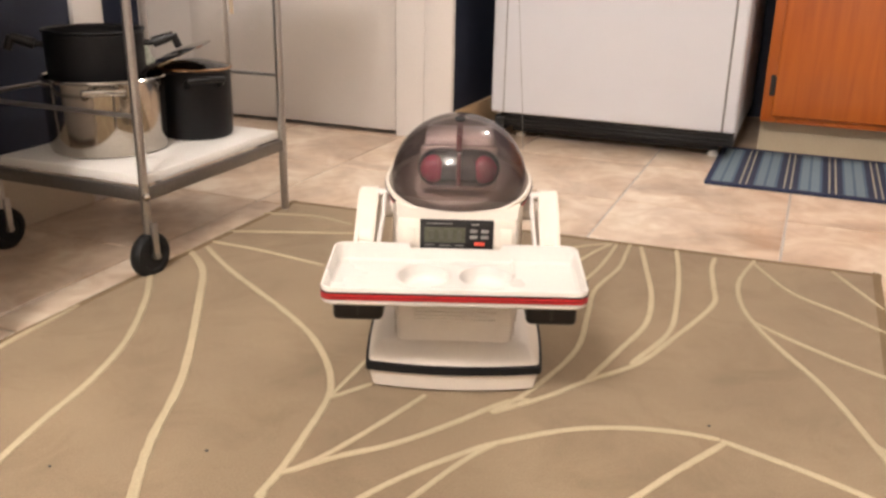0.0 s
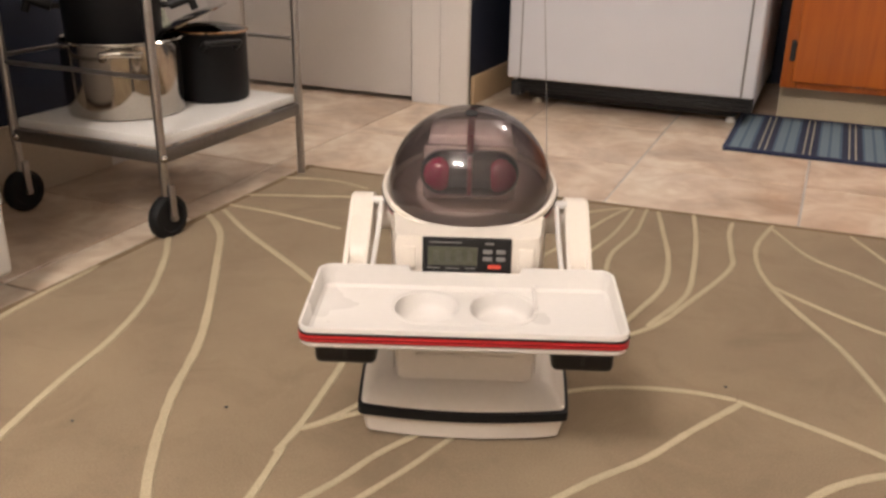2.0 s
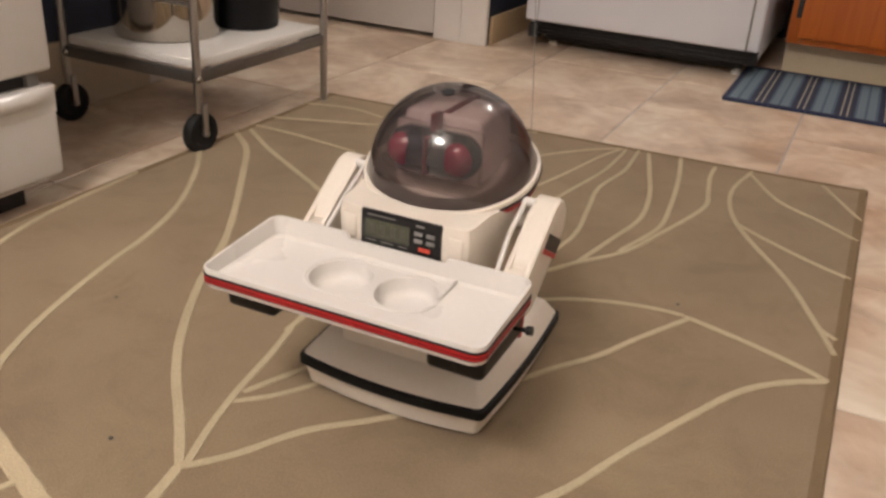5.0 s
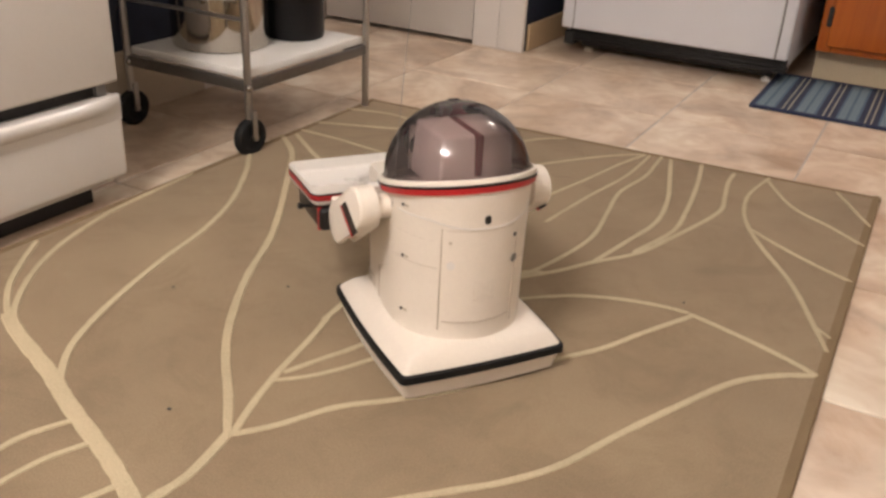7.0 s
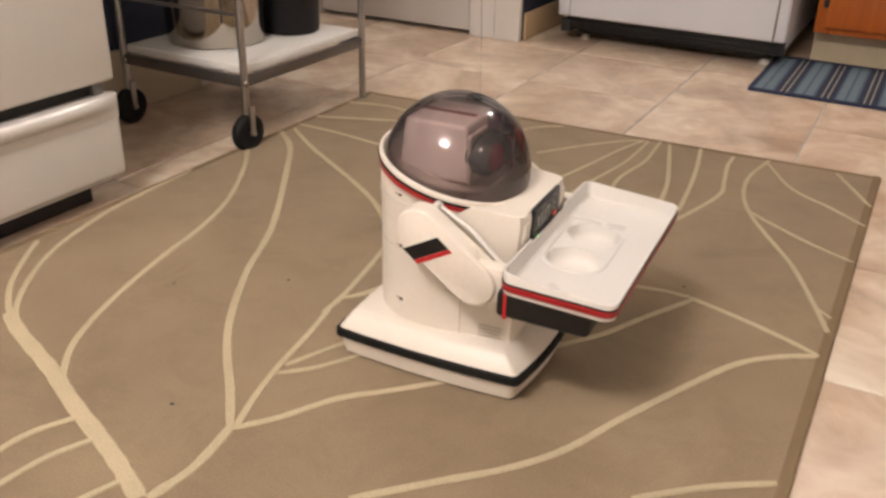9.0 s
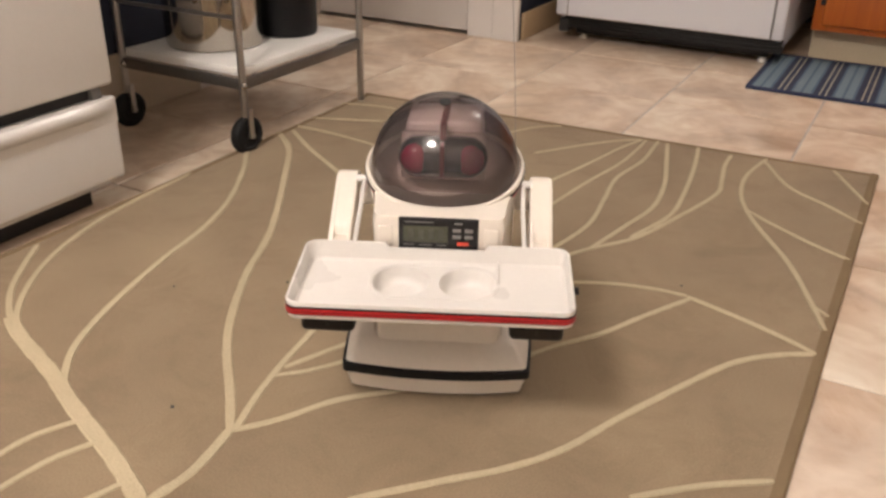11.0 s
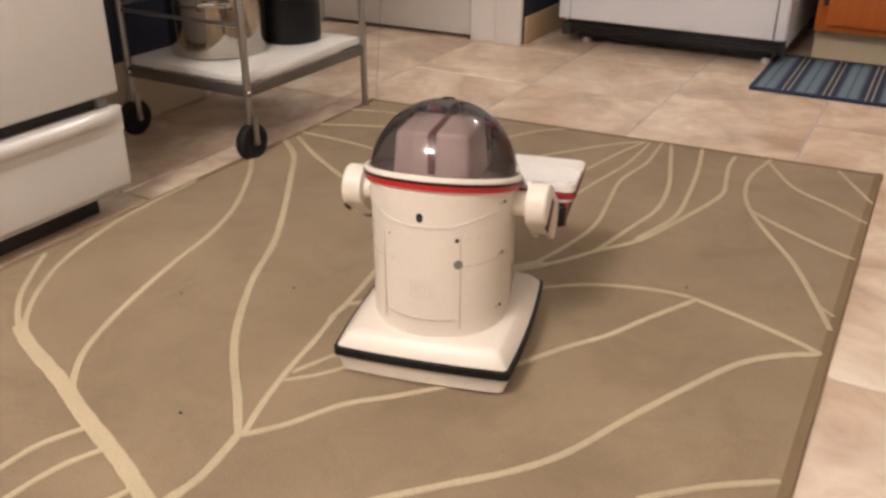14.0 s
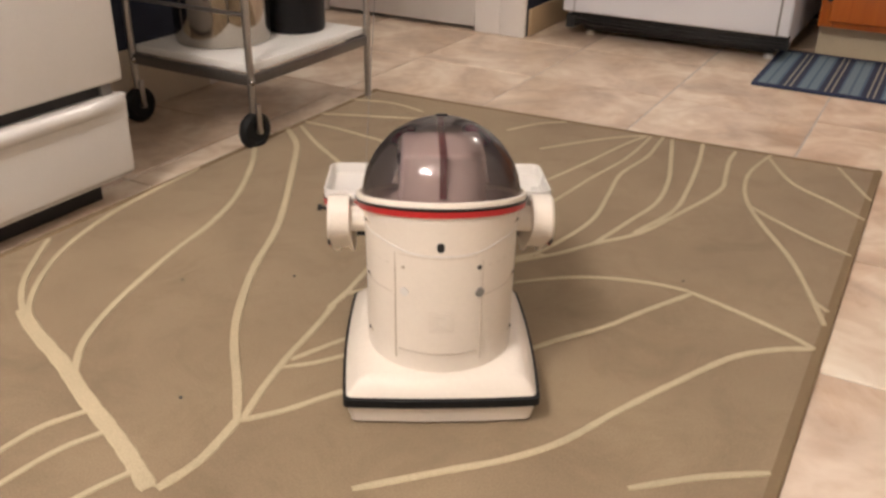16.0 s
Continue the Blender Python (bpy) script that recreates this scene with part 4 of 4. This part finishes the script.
    for s in (-1, 1):
        part("chest_tab", one_box(s * 0.0665 - 0.009, s * 0.0665 + 0.009, 0.133, 0.1405, 0.205, 0.232, bevel=0.002), M_CREAM, body)

    # arms
    for s in (-1, 1):
        bm = bmesh.new()
        tube(bm, (s * 0.090, 0.020, 0.226), (s * 0.118, 0.020, 0.226), 0.017, 28)
        sh = part("shoulder", bm, M_CREAM, rb)
        a, b = Vector((0, 0.023, 0.226)), Vector((0, 0.101, 0.171))
        ang = math.atan2(b.z - a.z, b.y - a.y)
        outline = []
        for k in range(13):
            t = ang + radians(90 + 180 * k / 12)
            outline.append(a + 0.0295 * Vector((0, math.cos(t), math.sin(t))))
        for k in range(13):
            t = ang + radians(-90 + 180 * k / 12)
            outline.append(b + 0.0295 * Vector((0, math.cos(t), math.sin(t))))
        mid = (a + b) / 2
        def shell(x, k):
            return [Vector((s * x, mid.y + (p.y - mid.y) * k, mid.z + (p.z - mid.z) * k)) for p in outline]
        bm = bmesh.new()
        loft(bm, [shell(0.1385, 0.985), shell(0.1392, 1.0), shell(0.141, 1.0), shell(0.1435, 0.985), shell(0.145, 0.955)])
        loft(bm, [shell(0.116, 0.97), shell(0.1175, 1.0), shell(0.1205, 1.0), shell(0.1212, 0.985)])
        core = [p + (a - b) * 0.36 * (1 if k >= 13 else 0) for k, p in enumerate(outline)]
        loft(bm, [[Vector((s * x, p.y, p.z)) for p in core] for x in (0.1206, 0.1390)])
        arm = part("upper_arm", bm, M_CREAM, rb)
        # the shoulder badge: a slanting parallelogram, black over red
        def badge(c0, c1, mt, lab):
            b2 = bmesh.new()
            q = []
            for x in (0.1440, 0.1458):
                q.append([Vector((s * x, 0.004 + 0.049 * e + 0.021 * c, 0.1985 + 0.027 * e - 0.0165 * c)) for e, c in ((0.02, c0), (0.98, c0), (0.98, c1), (0.02, c1))])
            loft(b2, q)
            part("badge", b2, mt, arm, lab)
        badge(0.0, 0.74, M_BLACK, "black badge stripe")
        badge(0.76, 1.0, M_RED, "red badge stripe")
        # inner link rod
        b2 = bmesh.new()
        tube(b2, (s * 0.1065, 0.034, 0.250), (s * 0.1065, 0.080, 0.226), 0.0031, 10)
        tube(b2, (s * 0.1065, 0.080, 0.226), (s * 0.110, 0.125, 0.190), 0.0031, 10)
        tube(b2, (s * 0.099, 0.034, 0.250), (s * 0.119, 0.034, 0.250), 0.0055, 12)
        part("link_rod", b2, M_WHITE_PLASTIC, arm)
        fa = one_box(s * 0.1275 - 0.0115, s * 0.1275 + 0.0115, 0.098, 0.138, 0.150, 0.198, bevel=0.004)
        part("forearm", fa, M_CREAM, arm)
        hb = one_box(s * 0.1225 - 0.032, s * 0.1225 + 0.032, 0.136, 0.254, 0.1420, 0.1775, bevel=0.007, seg=3)
        hand = part("gripper", hb, M_BLACK, arm, "black gripper box with a red band")
        part("gripper_band", one_box(s * 0.1225 - 0.0326, s * 0.1225 + 0.0326, 0.146, 0.151, 0.1415, 0.177, bevel=0.001), M_RED, hand, "red band")
        part("gripper_slot", one_box(s * 0.1225 - 0.002, s * 0.1225 + 0.002, 0.247, 0.2545, 0.150, 0.177), M_DARK, hand)

    b2 = bmesh.new()
    tube(b2, (-0.152, 0.178, 0.168), (-0.170, 0.178, 0.170), 0.0026, 10)
    tube(b2, (-0.170, 0.178, 0.170), (-0.176, 0.178, 0.171), 0.0050, 12)
    part("knob", b2, M_BLACK, rb, "small black gripper knob")
    # ribbed loudspeaker grille low on the chest
    for k in range(9):
        part("grille_rib", one_box(-0.058, 0.058, 0.1335, 0.1366, 0.092 + 0.0058 * k, 0.0948 + 0.0058 * k, bevel=0.0007, seg=1), M_CREAM, body)
    # tray: shallow, rounded, two cup wells, a stepped back edge
    tm = Matrix.Translation((0.001, 0.2140, 0.1975)) @ Euler((radians(-1.6), radians(0.3), 0)).to_matrix().to_4x4()
    W, D = 0.1645, 0.0705
    def tl(w, d, r, z):
        """The tray's outline at height z; its back edge is cut down in the middle."""
        o = rounded(w, d, r, 6)
        o[21:21] = [(-0.064, -d), (-0.060, -d), (0.060, -d), (0.064, -d)]
        def lift(k, y):
            if z < 0:
                return 0.0
            return 0.0075 * max(0.0, 0.5 - y / (2 * d)) ** 1.6 - (0.0075 if k in (22, 23) else 0)
        return [tm @ Vector((x, y, z + lift(k, y))) for k, (x, y) in enumerate(o)]
    tray = bmesh.new()
    outer = [tl(W - 0.007, D - 0.007, 0.012, -0.0215), tl(W - 0.0035, D - 0.0035, 0.014, -0.0190), tl(W - 0.0015, D - 0.0015, 0.014, -0.0170), tl(W - 0.0010, D - 0.0010, 0.014, -0.0120), tl(W - 0.001, D - 0.001, 0.014, -0.004), tl(W, D, 0.015, 0.003), tl(W - 0.0005, D - 0.0005, 0.015, 0.0042), tl(W - 0.003, D - 0.003, 0.012, 0.0040), tl(W - 0.006, D - 0.006, 0.010, -0.011), tl(W - 0.010, D - 0.010, 0.007, -0.0130)]
    vs = loft(tray, outer, caps=False)
    # floor with two round wells
    fl = [tray.edges.get((vs[-1][i], vs[-1][(i + 1) % len(vs[-1])])) for i in range(len(vs[-1]))]
    wells = []
    for cx in (0.0405, -0.0405):
        c = [tray.verts.new(tm @ Vector((cx + 0.0345 * math.cos(2 * math.pi * k / 36), -0.016 + 0.0365 * math.sin(2 * math.pi * k / 36), -0.0130))) for k in range(36)]
        fl += [tray.edges.new((c[k], c[(k + 1) % 36])) for k in range(36)]
        wells.append((cx, c))
    bmesh.ops.triangle_fill(tray, use_beauty=True, edges=fl)
    for cx, c in wells:
        rings = [c]
        for rx, ry, z in ((0.0338, 0.0358, -0.0150), (0.0325, 0.0345, -0.0240), (0.0300, 0.0318, -0.0305), (0.0250, 0.0265, -0.0345), (0.0150, 0.0160, -0.0360)):
            nr = [tray.verts.new(tm @ Vector((cx + rx * math.cos(2 * math.pi * k / 36), -0.016 + ry * math.sin(2 * math.pi * k / 36), z))) for k in range(36)]
            for k in range(36):
                tray.faces.new((rings[-1][k], rings[-1][(k + 1) % 36], nr[(k + 1) % 36], nr[k]))
            rings.append(nr)
        tray.faces.new(rings[-1])
    bmesh.ops.split_edges(tray, edges=[e for e in fl if e.is_valid])
    tr = part("tray", tray, M_WHITE_PLASTIC, rb, "white plastic serving tray with two cup wells")
    for z0, z1, mt, lab in ((-0.0042, -0.0018, M_BLACK, "black stripe"), (-0.0078, -0.0043, M_RED, "red stripe"), (-0.0085, -0.0079, M_BLACK, "black stripe"), (-0.0112, -0.0086, M_RED, "red stripe"), (-0.0120, -0.0113, M_BLACK, "black stripe")):
        b2 = bmesh.new()
        loft(b2, [tl(W - 0.0022, D - 0.0022, 0.014, z0), tl(W + 0.0006, D + 0.0006, 0.0155, z0 + 0.0003), tl(W + 0.0006, D + 0.0006, 0.0155, z1 - 0.0003), tl(W - 0.0022, D - 0.0022, 0.014, z1)], caps=False)
        part("stripe", b2, mt, tr, lab)
    # low moulded surround of the wells
    b2 = bmesh.new()
    o1 = [tm @ Vector((x, y, -0.0128)) for x, y in rounded(0.079, 0.041, 0.036, 10, 0, -0.016)]
    o2 = [tm @ Vector((x, y, -0.0118)) for x, y in rounded(0.0785, 0.0405, 0.036, 10, 0, -0.016)]
    o3 = [tm @ Vector((x, y, -0.0118)) for x, y in rounded(0.0775, 0.0395, 0.035, 10, 0, -0.016)]
    o4 = [tm @ Vector((x, y, -0.0128)) for x, y in rounded(0.077, 0.039, 0.035, 10, 0, -0.016)]
    loft(b2, [o1, o2, o3, o4], caps=False)
    part("well_surround", b2, M_WHITE_PLASTIC, tr)
    b2 = one_box(-0.0785, -0.0755, -D + 0.006, -0.016, -0.0135, -0.0085, bevel=0.001)
    bmesh.ops.transform(b2, matrix=tm, verts=b2.verts)
    part("tray_fin", b2, M_WHITE_PLASTIC, tr)

    # aerial wire at its left shoulder
    b2 = bmesh.new()
    tube(b2, (-0.098, 0.0, 0.232), (-0.089, 0.0, 0.38), 0.00042, 8)
    tube(b2, (-0.089, 0.0, 0.38), (-0.072, 0.0, 0.60), 0.00042, 8)
    part("aerial", b2, M_GREY, rb, "thin pale aerial wire")
    return rb


robot = build_robot()

# ---- small things ----
bm = bmesh.new()
pts = [Vector((-0.63 + 0.004 * math.sin(k * 1.7), YB - 0.02 + 0.003 * math.cos(k * 2.1), 0.80 - 0.36 * k / 9)) for k in range(10)]
for a, b in zip(pts, pts[1:]):
    tube(bm, a, b, 0.0045, 8)
tagged(part("hanging_cord", bm, M_KICK), "beige cord hanging from the trolley top", "cord")
for x, y, r in ((0.031, -1.421, 0.0030), (-0.050, -1.075, 0.0027), (0.519, -0.752, 0.0024), (-0.20, -1.18, 0.0022)):
    bm = bmesh.new()
    bmesh.ops.create_icosphere(bm, subdivisions=1, radius=r, matrix=Matrix.Translation((x, y, 0.0012)))
    for v in bm.verts:
        v.co.z = 0.0006 + (v.co.z - 0.0006) * 0.5
        v.co.x += r * 0.5 * noise.noise(v.co * 900)
    tagged(part("crumb", bm, M_DARK), "small dark crumb lying on the brown rug", "crumb", "crumbs on the rug")


# ---- floor tiles ----
def build_tiles():
    fl = bpy.data.objects["floor"]
    s = 0.401
    bm = bmesh.new()
    box(bm, -s / 2 + 0.0025, s / 2 - 0.0025, -s / 2 + 0.0025, s / 2 - 0.0025, -0.006, 0.0, bevel=0.0015, seg=1)
    first = part("tile", bm, M_TILE, fl, smooth=False)
    me = first.data
    spots = []
    for i in range(-6, 5):
        for j in range(-11, 4):
            spots.append((0.1715 + (i + 0.5) * s, 0.300 + (j + 0.5) * s))
    rnd = random.Random(5)
    for k, (x, y) in enumerate(spots):
        ob = first if k == 0 else new("tile", me)
        ob.parent = fl
        ob.matrix_basis = pose(x, y, FLOOR + rnd.uniform(-0.0004, 0.0004), 0, 0, rnd.choice((0, 90, 180, 270)))


build_tiles()


# ---- what moves ----
def motions():
    turns = [
        (0, 0.1141, -0.6558, 201),
        (0.5, 0.1328, -0.7093, 201.1),
        (1, 0.1477, -0.7579, 201.3),
        (1.5, 0.1665, -0.8103, 201.3),
        (2.5, 0.2091, -0.9165, 201),
        (3.5, 0.2420, -1.0138, 201.1),
        (4, 0.2581, -1.0655, 201.4),
        (4.62, 0.2642, -1.0614, 201.3),
        (5, 0.2679, -1.0600, 180.8),
        (5.2, 0.2728, -1.0491, 166.8),
        (5.9, 0.2641, -1.0678, 122),
        (6.6, 0.2602, -1.0786, 77),
        (7.3, 0.2574, -1.0875, 33),
        (7.6, 0.2535, -1.0826, 8),
        (8, 0.2516, -1.0876, -20.7),
        (8.5, 0.2477, -1.0806, -56),
        (9, 0.2497, -1.0836, -87),
        (9.2, 0.2497, -1.0826, -101),
        (9.6, 0.2487, -1.0816, -128),
        (10, 0.2457, -1.0796, -152.5),
        (10.3, 0.2447, -1.0786, -155),
        (11.25, 0.2437, -1.0786, -154),
        (11.5, 0.2467, -1.0756, -141),
        (12, 0.2437, -1.0806, -109),
        (12.5, 0.2408, -1.0874, -79.2),
        (13, 0.2389, -1.0983, -48),
        (13.5, 0.2409, -1.1013, -18.2),
        (14, 0.2467, -1.1063, 13.5),
        (14.35, 0.2457, -1.1063, 30.5),
        (15.05, 0.2477, -1.1043, 30.6),
        (15.5, 0.2715, -1.1498, 31),
        (16, 0.3002, -1.2000, 31.4),
    ]
    walk(robot, [(t, pose(x, y, 0.006, 0, 0, a)) for t, x, y, a in turns])


motions()
